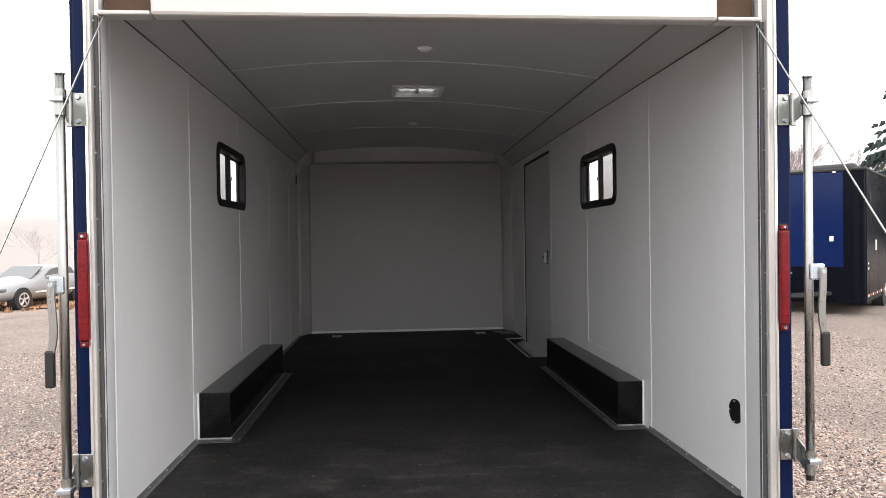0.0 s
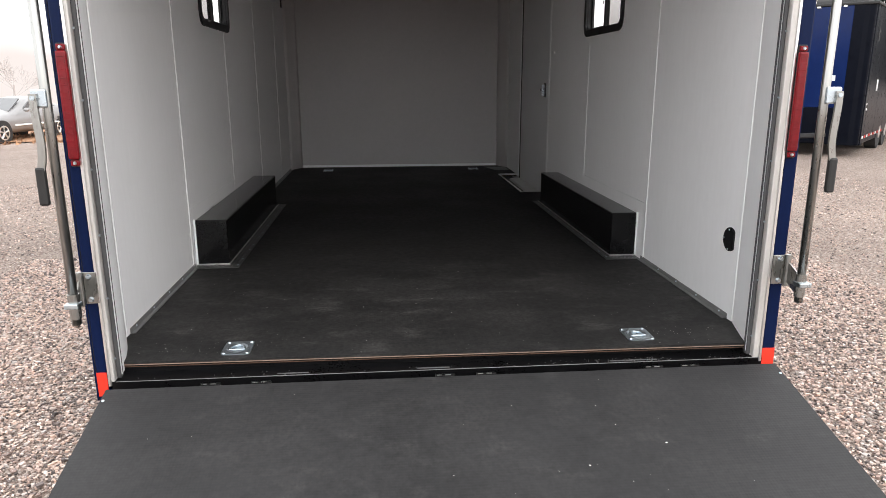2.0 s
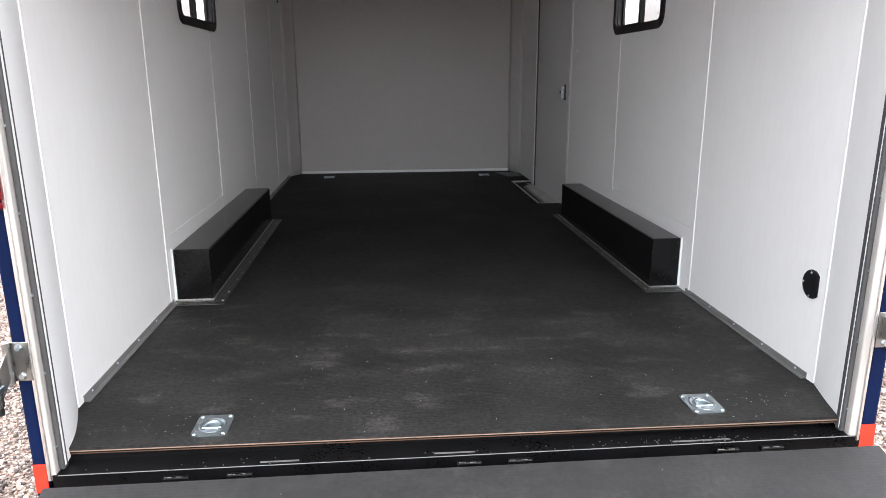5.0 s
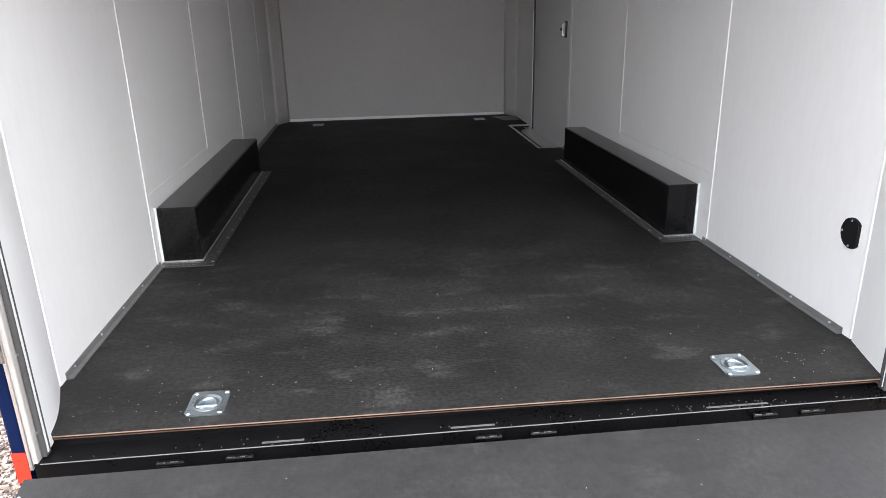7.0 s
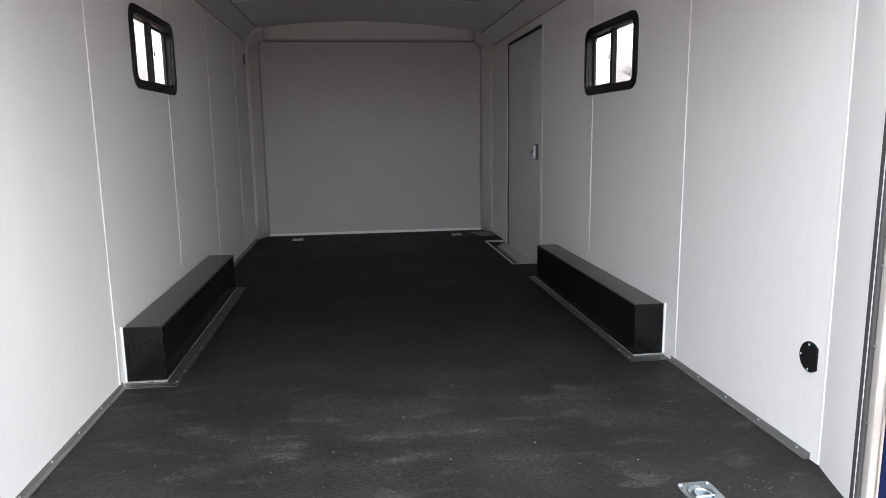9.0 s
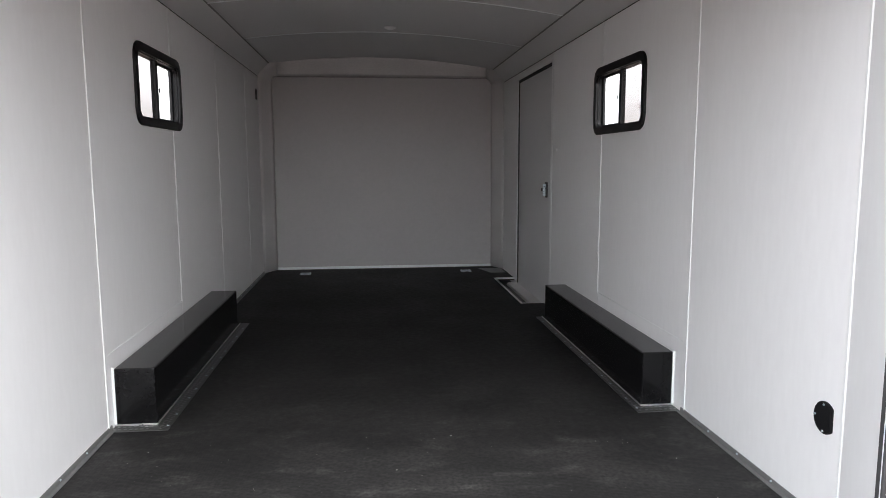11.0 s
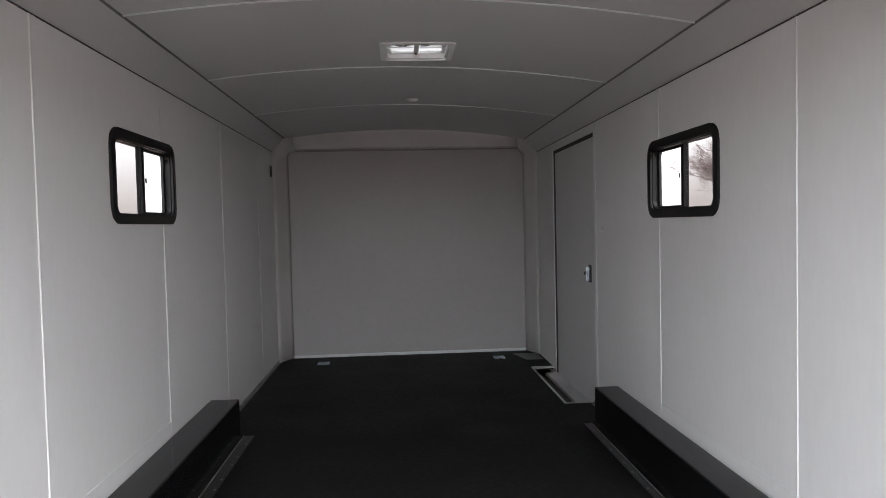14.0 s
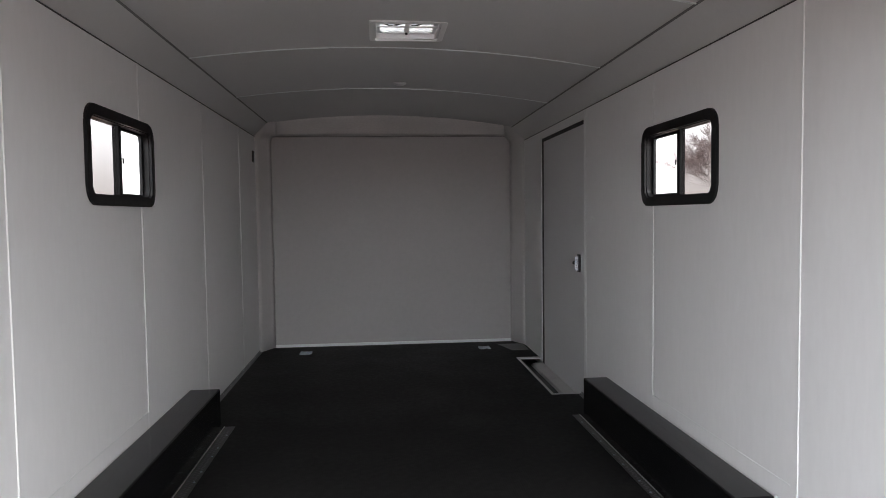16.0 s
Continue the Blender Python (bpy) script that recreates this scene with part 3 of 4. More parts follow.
# ---- rear frame ----
rear_frame = thing("rear_frame", (0, -0.14, 0), "navy rear frame with aluminium jambs and red tail lamps", "door frame", kind="structure")
JAMBS = ((-1, -1.141, -1.151, -1.177, -1.217), (1, 1.155, 1.165, 1.202, 1.256))
for side, g0, g1, a1, b1 in JAMBS:
    span = lambda p, q: (min(p, q), max(p, q))
    part("gasket", box(B(), *span(g0, g1 + side * 0.004), -0.128, -0.10, 0.475, 2.33, 0.003), GASKET, rear_frame, "grey rubber door seal")
    part("jamb", box(B(), *span(g1 + side * 0.005, a1), -0.147, -0.06, 0.455, 2.72, 0.004), ALU_PAINTED, rear_frame, "pale aluminium jamb")
    part("jamb_lip", box(B(), *span(a1 - side * 0.010, a1), -0.152, -0.1475, 0.455, 2.72, 0.002), ALUMINIUM, rear_frame)
    post = part("corner_post", box(B(), *span(a1 + side * 0.001, b1), -0.145, -0.061, 0.38, 2.76, 0.008), NAVY, rear_frame, "navy painted corner post")
    mid = (a1 + b1) / 2
    part("reflective_tape", box(B(), *span(a1 + side * 0.003, b1 - side * 0.003), -0.1485, -0.1455, 0.418, 0.506), RED_TAPE, rear_frame, "bright red reflective tape")
    for k in range(9):
        z = 0.55 + 0.22 * k
        part("screw", rod(B(), (g1 + side * 0.002, -0.127, z), (g1 + side * 0.002, -0.132, z), 0.004, 0.003, 8), ZINC, rear_frame)
# header with open ends
part("header", box(B(), -0.963, 0.99, -0.15, -0.085, 2.325, 2.76, 0.012), ALU_PAINTED, rear_frame, "pale painted header beam")
for x0, x1 in ((-1.135, -0.9635), (0.9905, 1.15)):
    part("header_lip", box(B(), x0, x1, -0.15, -0.085, 2.325, 2.340, 0.005), ALU_PAINTED, rear_frame)
    part("header_hollow", box(B(), x0, x1, -0.084, -0.074, 2.341, 2.75), HOLE_BROWN, rear_frame, "dark brown hollow behind the header")


# ---- tail lamps, lock bars, cables ----
def tail_lamp(x0, x1, base0, base1):
    t = thing("tail_lamp", ((x0 + x1) / 2, -0.146, 1.23), "long red tail lamp screwed to the corner post", "tail lamp", "tail lamps")
    part("lamp_base", box(B(), base0, base1, -0.1525, -0.1455, 1.222, 1.605, 0.002), GRIP_BLACK, t)
    lens = part("red_lens", box(B(), x0, x1, -0.170, -0.1528, 1.246, 1.582, 0.007), RED_LENS, t, "ribbed red lens")
    for k in range(15):
        z = 1.262 + 0.0217 * k
        part("rib", box(B(), x0 + 0.005, x1 - 0.005, -0.1716, -0.1699, z - 0.0028, z + 0.0028, 0.0006), RED_LENS, lens)
    for z in (1.235, 1.592):
        ear = part("lens_end", box(B(), x0 + 0.003, x1 - 0.003, -0.164, -0.1528, z - 0.009, z + 0.009, 0.004), RED_LENS, t)
        part("screw", rod(B(), ((x0 + x1) / 2, -0.164, z), ((x0 + x1) / 2, -0.168, z), 0.006, 0.004, 10), ZINC, ear)
    return t


tail_lamp(-1.204, -1.170, -1.204, -1.1785)
tail_lamp(1.202, 1.236, 1.2035, 1.236)


def lock_bar(side, px, bx, by, reach):
    """A galvanised cam bar on two hinge brackets, with a hanging handle. px: the post's middle."""
    t = thing("lock_bar", (bx, by, 0.75), "galvanised door lock bar with a black-gripped handle hanging down", "lock bar", "door lock bars")
    bar = rod(B(), (bx, by, 0.745), (bx, by, 2.085), 0.0142, sides=16)
    rod(bar, (bx, by, 2.085), (bx, by, 2.09), 0.0152, sides=16)
    part("bar", bar, GALVANISED, t, "galvanised pipe", smooth=True)
    for z in (0.815, 2.01):
        bm = box(B(), px - 0.026, px + 0.026, -0.153, -0.1475, z - 0.055, z + 0.055, 0.002)
        plate = part("hinge_plate", bm, GALVANISED, t, "zinc hinge plate")
        for dz in (-0.04, 0.04):
            part("bolt", rod(B(), (px, -0.153, z + dz), (px, -0.161, z + dz), 0.010, 0.007, 8), ZINC, plate)
        hx = px + side * 0.026
        bm = rod(B(), (hx, -0.162, z - 0.058), (hx, -0.162, z + 0.058), 0.010, sides=12)
        part("knuckle", bm, GALVANISED, t)
        bm = B()
        prism(bm, [(hx + side * 0.003, -0.168), (bx - side * 0.004, by + 0.010), (bx - side * 0.004, by + 0.022), (hx + side * 0.003, -0.154)], "z", z - 0.045, z + 0.03)
        arm = part("bracket_arm", bm, GALVANISED, t, "folded zinc bracket arm")
        rod_bm = rod(B(), (bx, by, z - 0.05), (bx, by, z + 0.03), 0.0175, sides=14)
        part("collar", rod_bm, GALVANISED, arm)
        part("cam", box(B(), bx - 0.02, bx + 0.022, by - 0.03, by + 0.012, z - 0.012, z + 0.004, 0.003), ZINC, arm)
    # handle: clamp, bent strap and grip
    hx = bx + side * reach
    c = part("handle_clamp", box(B(), min(bx, hx) - 0.010, max(bx, hx) + 0.012, by - 0.026, by - 0.014, 1.415, 1.468, 0.005), ZINC, t)
    part("bolt", rod(B(), (hx, by - 0.026, 1.443), (hx, by - 0.0385, 1.443), 0.008, 0.007, 12), ZINC, c)
    part("washer", rod(B(), (hx, by - 0.026, 1.443), (hx, by - 0.0353, 1.443), 0.0115, 0.0115, 16), GALVANISED, c)
    line = []
    for k in range(13):
        f = k / 12
        line.append((hx + side * (0.004 * math.sin(2 * math.pi * f) + 0.009 * f * f - 0.006 * math.sin(math.pi * f)), 1.455 - 0.235 * f))
    bm = B()
    for (xa, za), (xb, zb) in zip(line, line[1:]):
        prism(bm, [(xa - 0.011, za), (xa + 0.011, za), (xb + 0.011, zb), (xb - 0.011, zb)], "y", by - 0.034, by - 0.026)
    bmesh.ops.remove_doubles(bm, verts=bm.verts, dist=1e-5)
    part("handle_strap", bm, GALVANISED, t, "bent zinc handle strap")
    bm = box(B(), hx + side * 0.008 - 0.014, hx + side * 0.008 + 0.014, by - 0.039, by - 0.018, 1.130, 1.245, 0.007)
    part("grip", bm, GRIP_BLACK, t, "black rubber grip")
    return t


lock_bar(-1, -1.196, -1.179, -0.315, 0.022)
lock_bar(1, 1.230, 1.211, -0.315, 0.029)


def ramp_cable(side, x0, x1):
    t = thing("ramp_cable", (x1, -1.9, 0.06), "thin galvanised ramp cable running from the header to the ramp end", "cable", "ramp cables")
    part("wire", rod(B(), (x0, -0.12, 2.345), (x1, -1.9, ramp_z(-1.9) + 0.03), 0.0027, sides=8), GALVANISED, t)
    part("cable_eye", box(B(), x1 - 0.02, x1 + 0.02, -1.93, -1.88, ramp_z(-1.9) + 0.001, ramp_z(-1.9) + 0.035, 0.006), ZINC, t)
    return t


ramp_cable(-1, -1.115, -1.15)
ramp_cable(1, 1.13, 1.235)


# ---- windows ----
def sliding_window(name, side, inner, w, near_half_screened):
    """A two-pane slider in a black frame with round corners."""
    y0, y1, z0, z1 = w
    t = thing(name, (inner, (y0 + y1) / 2, z0), "black-framed sliding window with round corners and two panes", "window", "side windows", "structure")
    span = lambda a, b: (min(a, b), max(a, b))
    outer, inset = rounded(y0, y1, z0, z1, 0.07), rounded(y0 + 0.042, y1 - 0.042, z0 + 0.042, z1 - 0.042, 0.045)
    bm = ring(B(), outer, inset, "x", *span(inner - side * 0.012, inner - side * 0.0005))
    bmesh.ops.bevel(bm, geom=[e for e in bm.edges if e.calc_length() < 0.2 and e.is_manifold and abs(e.calc_face_angle(0)) > 1.2], offset=0.003, segments=2, affect="EDGES")
    part("inner_frame", bm, FRAME_BLACK, t, "black clamp frame")
    reveal = ring(B(), rounded(y0 + 0.030, y1 - 0.030, z0 + 0.030, z1 - 0.030, 0.05), rounded(y0 + 0.046, y1 - 0.046, z0 + 0.046, z1 - 0.046, 0.042), "x", *span(inner + side * 0.0005, inner + side * 0.046))
    part("window_frame", reveal, FRAME_BLACK, t)
    mid = (y0 + y1) / 2
    part("mullion", box(B(), *span(inner + side * 0.006, inner + side * 0.022), mid - 0.021, mid + 0.012, z0 + 0.047, z1 - 0.047, 0.003), FRAME_BLACK, t)
    sash = B()
    for a, b, c, d in ((mid - 0.002, mid + 0.022, z0 + 0.047, z1 - 0.047), (y1 - 0.066, y1 - 0.047, z0 + 0.047, z1 - 0.047), (mid, y1 - 0.05, z0 + 0.047, z0 + 0.058), (mid, y1 - 0.05, z1 - 0.058, z1 - 0.047)):
        box(sash, *span(inner + side * 0.026, inner + side * 0.040), a, b, c, d, 0.002)
    part("sliding_sash", sash, FRAME_BLACK, t)
    part("latch", box(B(), *span(inner + side * 0.0, inner + side * 0.006), mid + 0.012, mid + 0.022, (z0 + z1) / 2 - 0.012, (z0 + z1) / 2 + 0.012, 0.002), FRAME_BLACK, t)
    for a, b, mat, dx in ((y0 + 0.044, mid - 0.004, PANE_SCREEN, 0.014), (mid + 0.004, y1 - 0.044, PANE, 0.033)):
        p = part("pane", box(B(), *span(inner + side * dx, inner + side * (dx + 0.003)), a, b, z0 + 0.044, z1 - 0.044), mat, t)
        p.visible_shadow = False
    return t


sliding_window("window_1", -1, WL, WIN_L, True)
sliding_window("window_2", 1, WR, WIN_R, True)

# ---- side door ----
door = thing("door_1", (WR, DOOR[0], FZ), "closed white side door with a dark seal and chrome latch", "door", kind="structure")
part("door_leaf", box(B(), WR + 0.002, WR + 0.03, DOOR[0] + 0.003, DOOR[1] - 0.046, DOOR[2] - 0.02, DOOR[3] - 0.023, 0.002), DOOR_WHITE, door)
part("door_backing", box(B(), WR + 0.0335, WR + 0.0395, DOOR[0] + 0.001, DOOR[1] - 0.001, 0.40, DOOR[3] - 0.001), NAVY, door)
part("door_seal", box(B(), WR + 0.0005, WR + 0.02, DOOR[1] - 0.0455, DOOR[1] + 0.004, DOOR[2] - 0.03, DOOR[3] + 0.004), SEAL_BLACK, door, "black rubber seal")
part("door_seal", box(B(), WR + 0.0005, WR + 0.02, DOOR[0] + 0.003, DOOR[1] - 0.0457, DOOR[3] - 0.0225, DOOR[3] + 0.004), SEAL_BLACK, door)
part("door_jamb", box(B(), WR - 0.006, WR + 0.002, DOOR[1] + 0.0045, DOOR[1] + 0.016, FZ + 0.002, DOOR[3] + 0.016, 0.002), WHITE_TRIM, door)
part("door_jamb", box(B(), WR - 0.006, WR + 0.002, DOOR[0] - 0.003, DOOR[1] + 0.0042, DOOR[3] + 0.0045, DOOR[3] + 0.016, 0.002), WHITE_PANEL, door)
ly, lz = 3.555, 1.403
plate = part("latch_plate", box(B(), WR - 0.006, WR + 0.0018, ly - 0.03, ly + 0.03, lz - 0.06, lz + 0.06, 0.003), GRIP_BLACK, door, "black latch plate")
part("latch_paddle", box(B(), WR - 0.03, WR - 0.0065, ly - 0.006, ly + 0.006, lz - 0.048, lz + 0.046, 0.003), ZINC, plate, "chrome paddle")
part("latch_knob", rod(B(), (WR - 0.006, ly + 0.055, lz), (WR - 0.028, ly + 0.055, lz), 0.014, 0.011, 12), GRIP_BLACK, plate)
part("screw_cap", rod(B(), (WR, 3.27, 1.708), (WR - 0.006, 3.27, 1.708), 0.014, 0.010, 12), WHITE_PLASTIC, wall_right, "white plastic button")

# step well in the floor at the door
x0, x1, y0, y1 = SILL_HOLE
well = thing("step_well", (1.13, 4.1, FZ - 0.05), "recessed aluminium threshold in the floor at the side door", "threshold", kind="structure")
part("well_pan", box(B(), x0, x1, y0, y1, FZ - 0.062, FZ - 0.056), SILL_BLACK, well)
part("well_edge", box(B(), x0 - 0.016, x0 + 0.004, y0 - 0.014, y1 + 0.012, FZ + 0.0005, FZ + 0.004, 0.001), ALUMINIUM, well, "aluminium edging")
part("well_edge", box(B(), x0 + 0.0045, x1 - 0.012, y0 - 0.014, y0 + 0.004, FZ + 0.0005, FZ + 0.004, 0.001), ALUMINIUM, well)
part("well_edge", box(B(), x0 + 0.0045, x1 - 0.012, y1 - 0.06, y1 + 0.012, FZ + 0.0005, FZ + 0.006, 0.001), ALUMINIUM, well, "bright aluminium end plate")
part("threshold_plate", prism(B(), [(1.13, FZ - 0.052), (1.14, FZ - 0.034), (1.224, FZ - 0.02), (1.224, FZ - 0.052)], "y", y0 + 0.006, y1 - 0.064), ALUMINIUM, well, "sloped aluminium threshold")
part("corner_plate", prism(B(), [(0.965, 5.345), (1.045, 5.05), (1.20, 5.05), (1.20, 5.345)], "z", FZ + 0.0005, FZ + 0.004), DIAMOND, well, "dull metal floor plate")


# ---- wheel boxes ----
def wheel_box(side, wall_x, inner_x, y0, y1, flange_x, flange_y0):
    span = lambda a, b: (min(a, b), max(a, b))
    t = thing("wheel_box", ((wall_x + inner_x) / 2, (y0 + y1) / 2, FZ), "glossy black steel wheel box with a diamond-plate floor flange", "wheel box", "wheel boxes")
    bm = box(B(), *span(wall_x - side * 0.006, inner_x), y0, y1, FZ + 0.001, 0.765, 0.006)
    part("box_body", bm, BOX_BLACK, t)
    part("edge_caulk", box(B(), *span(wall_x - side * 0.001, wall_x - side * 0.011), y0 - 0.009, y0 + 0.002, FZ + 0.01, 0.77, 0.003), WHITE_TRIM, t, "white caulk line")
    # flange: long leg, front leg
    f = part("flange", box(B(), *span(inner_x + side * 0.001, flange_x), flange_y0, y1 + 0.085, FZ + 0.0006, FZ + 0.0035, 0.001), DIAMOND, t, "diamond-plate flange screwed to the floor")
    g = part("flange", box(B(), *span(wall_x - side * 0.004, inner_x + side * 0.0005), flange_y0, y0 - 0.001, FZ + 0.0006, FZ + 0.0035, 0.001), DIAMOND, t)
    part("flange_lip", box(B(), *span(inner_x + side * -0.004, inner_x + side * -0.0005), y0 - 0.004, y1 + 0.07, FZ + 0.0036, FZ + 0.011, 0.001), ALUMINIUM, t, "bright folded lip")
    part("flange_lip", box(B(), *span(wall_x - side * 0.006, inner_x), y0 - 0.006, y0 - 0.0005, FZ + 0.0036, FZ + 0.011, 0.001), ALUMINIUM, t)
    studs = B()
    a, b = sorted((inner_x - side * 0.012, flange_x + side * 0.008))
    n = int((y1 - flange_y0) / 0.028)
    for k in range(n):
        for j in range(2):
            cx, cy = a + (b - a) * (0.28 + 0.44 * j), flange_y0 + 0.02 + k * 0.028 + 0.014 * j
            s = 1 if (k + j) % 2 else -1
            d, e = Vector((0.0058, 0.0058 * s, 0)), Vector((-0.0026 * s, 0.0026, 0))
            c = Vector((cx, cy, FZ + 0.0035))
            base = [studs.verts.new(c + v) for v in (d + e, e - d, -d - e, d - e)]
            tip = [studs.verts.new(c + 0.6 * d + Vector((0, 0, 0.0028))), studs.verts.new(c - 0.6 * d + Vector((0, 0, 0.0028)))]
            studs.faces.new((base[0], base[1], tip[1], tip[0]))
            studs.faces.new((base[2], base[3], tip[0], tip[1]))
            studs.faces.new((base[3], base[0], tip[0]))
            studs.faces.new((base[1], base[2], tip[1]))
    for k in range(7):
        for j in range(2):
            cx, cy = wall_x - side * (0.014 + 0.022 * k + 0.011 * j), flange_y0 + (y0 - flange_y0) * (0.3 + 0.4 * j)
            box(studs, cx - 0.006, cx + 0.006, cy - 0.004, cy + 0.004, FZ + 0.0036, FZ + 0.0062, 0.0018)
    bmesh.ops.recalc_face_normals(studs, faces=studs.faces)
    tagged(part("tread_pattern", studs, TREAD, f), kind="stuff")
    k = 0
    y = flange_y0 + 0.05
    while y < y1:
        part("screw", rod(B(), (flange_x + side * 0.014, y, FZ + 0.0036), (flange_x + side * 0.014, y, FZ + 0.0075), 0.007, 0.004, 8), ZINC, f)
        y += 0.13 + 0.08 * (k % 2)
        k += 1
    return t


wheel_box(-1, WL, -1.047, 1.235, 3.00, -0.985, 1.168)
wheel_box(1, WR, 1.069, 1.222, 2.965, 1.025, 1.145)


# ---- floor rings ----
def floor_ring(x, y):
    t = thing("floor_ring", (x, y, FZ), "zinc recessed tie-down ring plate with four bolts", "tie-down ring", "floor tie-down rings")
    hw, hl, r, n = 0.053, 0.063, 0.016, 48
    outer, inner = [], []
    for k in range(n):
        a = 2 * math.pi * (k + 0.5) / n
        c, e = math.cos(a), math.sin(a)
        # where the ray meets the rounded rectangle
        d = min(hw / max(1e-6, abs(c)), hl / max(1e-6, abs(e)))
        u, v = d * c, d * e
        du, dv = max(0, abs(u) - hw + r), max(0, abs(v) - hl + r)
        over = math.hypot(du, dv)
        if over > r:
            u, v = math.copysign(hw - r + du * r / over, u), math.copysign(hl - r + dv * r / over, v)
        outer.append((x + u, y + v))
        inner.append((x + 0.041 * c, y + 0.046 * e))
    part("plate", ring(B(), outer, inner, "z", FZ + 0.0006, FZ + 0.004), ZINC, t)
    bm = B()
    rows = []
    for f, z in ((1.0, 0.004), (0.94, 0.0062), (0.88, 0.006), (0.80, 0.0012), (0.66, 0.001), (0.58, 0.0048), (0.50, 0.005), (0.42, 0.0014), (0.2, 0.001)):
        rows.append([bm.verts.new((x + (p - x) * f, y + (q - y) * f, FZ + z)) for p, q in inner])
    for a, b in zip(rows, rows[1:]):
        for i in range(n):
            bm.faces.new((a[i], a[(i + 1) % n], b[(i + 1) % n], b[i]))
    bm.faces.new(rows[-1])
    bmesh.ops.recalc_face_normals(bm, faces=bm.faces)
    part("pan", bm, ZINC, t, "dished zinc pan", smooth=True)
    bm = B()
    pts = [(x + 0.026 * math.cos(radians(a)), y - 0.02 + 0.044 * math.sin(radians(a))) for a in range(0, 181, 15)] + [(x + 0.026, y - 0.02)]
    for p, q in zip(pts, pts[1:]):
        rod(bm, (*p, FZ + 0.006), (*q, FZ + 0.006), 0.003, sides=8)
    part("d_ring", bm, ZINC, t, "zinc ring lying in the pan")
    for sx in (-1, 1):
        for sy in (-1, 1):
            part("bolt", rod(B(), (x + sx * 0.042, y + sy * 0.052, FZ + 0.004), (x + sx * 0.042, y + sy * 0.052, FZ + 0.0075), 0.0075, 0.005, 8), ZINC, t)
    return t


ring_1 = floor_ring(-0.763, 0.011)
for x, y in ((0.774, 0.011), (-0.80, 5.20), (0.815, 5.20)):
    copy_thing(ring_1, Matrix.Translation((x, y, FZ)))

# ---- wall and ceiling fittings ----
port = thing("power_inlet", (WR, 0.193, 0.80), "black round power inlet cover set in the wall", "power inlet")
bm = B()
circle = [(0.193 + max(-0.034, min(0.048, 0.048 * math.cos(radians(a)))), 0.849 + 0.05 * math.sin(radians(a))) for a in range(0, 360, 15)]
prism(bm, circle, "x", WR - 0.009, WR - 0.0005)
bmesh.ops.bevel(bm, geom=[e for e in bm.edges if abs(e.verts[0].co.x - e.verts[1].co.x) < 1e-6 and e.verts[0].co.x < WR - 0.005], offset=0.003, segments=2, affect="EDGES")
part("cover", bm, FRAME_BLACK, port)
for dy, dz in ((0.0, 0.041), (0.038, 0.0), (0.0, -0.041)):
    part("screw", rod(B(), (WR - 0.009, 0.193 + dy, 0.849 + dz), (WR - 0.0115, 0.193 + dy, 0.849 + dz), 0.004, 0.003, 8), ZINC, port)
vent_l = thing("wall_vent", (WL, 5.18, 2.24), "small dark wall switch plate high on the wall", "switch")
part("plate", box(B(), WL + 0.0005, WL + 0.009, 5.135, 5.205, 2.22, 2.32, 0.003), GRIP_BLACK, vent_l)

vent = thing("roof_vent", ((VENT[0] + VENT[1]) / 2, (VENT[2] + VENT[3]) / 2, 2.64), "white roof vent with a translucent lid and crank", "roof vent")
vz = ceiling_z(VENT[0])
gx0, gx1, gy0, gy1 = VENT[0] - 0.026, VENT[1] + 0.026, VENT[2] - 0.03, VENT[3] + 0.006
part("garnish", ring(B(), rounded(gx0, gx1, gy0, gy1, 0.02), rounded(VENT[0], VENT[1], VENT[2], VENT[3], 0.018), "z", vz - 0.010, vz - 0.0005), WHITE_PLASTIC, vent, "white plastic flange")
part("shaft", ring(B(), rounded(VENT[0] - 0.0005, VENT[1] + 0.0005, VENT[2] - 0.0005, VENT[3] + 0.0005, 0.0186), rounded(VENT[0] + 0.008, VENT[1] - 0.008, VENT[2] + 0.008, VENT[3] - 0.008, 0.016), "z", vz - 0.0004, 2.745), WHITE_PLASTIC, vent)
lid = part("lid", box(B(), VENT[0] + 0.0085, VENT[1] - 0.0085, VENT[2] + 0.0085, VENT[3] - 0.0085, 2.672, 2.676, 0.001), LID, vent, "translucent white lid")
cx, cy = (VENT[0] + VENT[1]) / 2, (VENT[2] + VENT[3]) / 2
bars = box(B(), cx - 0.012, cx + 0.012, VENT[2] + 0.009, VENT[3] - 0.009, 2.650, 2.656, 0.002)
box(bars, VENT[0] + 0.009, VENT[1] - 0.009, cy - 0.008, cy + 0.008, 2.6505, 2.6555, 0.002)
part("crossbar", bars, WHITE_PLASTIC, vent)
for sgn in (-1, 1):
    arms = B()
    pts = [(cx + sgn * (0.02 + 0.022 * k), cy + 0.03 * math.sin(k * 1.1 + sgn), 2.6655) for k in range(6)]
    for a, b in zip(pts, pts[1:]):
        rod(arms, a, b, 0.004, sides=6)
    part("lid_arm", arms, GASKET, vent, "dark lifting arm under the lid")
part("crank", rod(B(), (cx, cy + 0.10, 2.668), (cx, cy + 0.10, 2.642), 0.009, 0.006, 10), GRIP_BLACK, vent, "dark crank knob")
part("screen_frame", ring(B(), rounded(VENT[0] + 0.009, VENT[1] - 0.009, VENT[2] + 0.009, VENT[3] - 0.009, 0.016), rounded(VENT[0] + 0.028, VENT[1] - 0.028, VENT[2] + 0.028, VENT[3] - 0.028, 0.012), "z", 2.658, 2.661), WHITE_PLASTIC, vent)


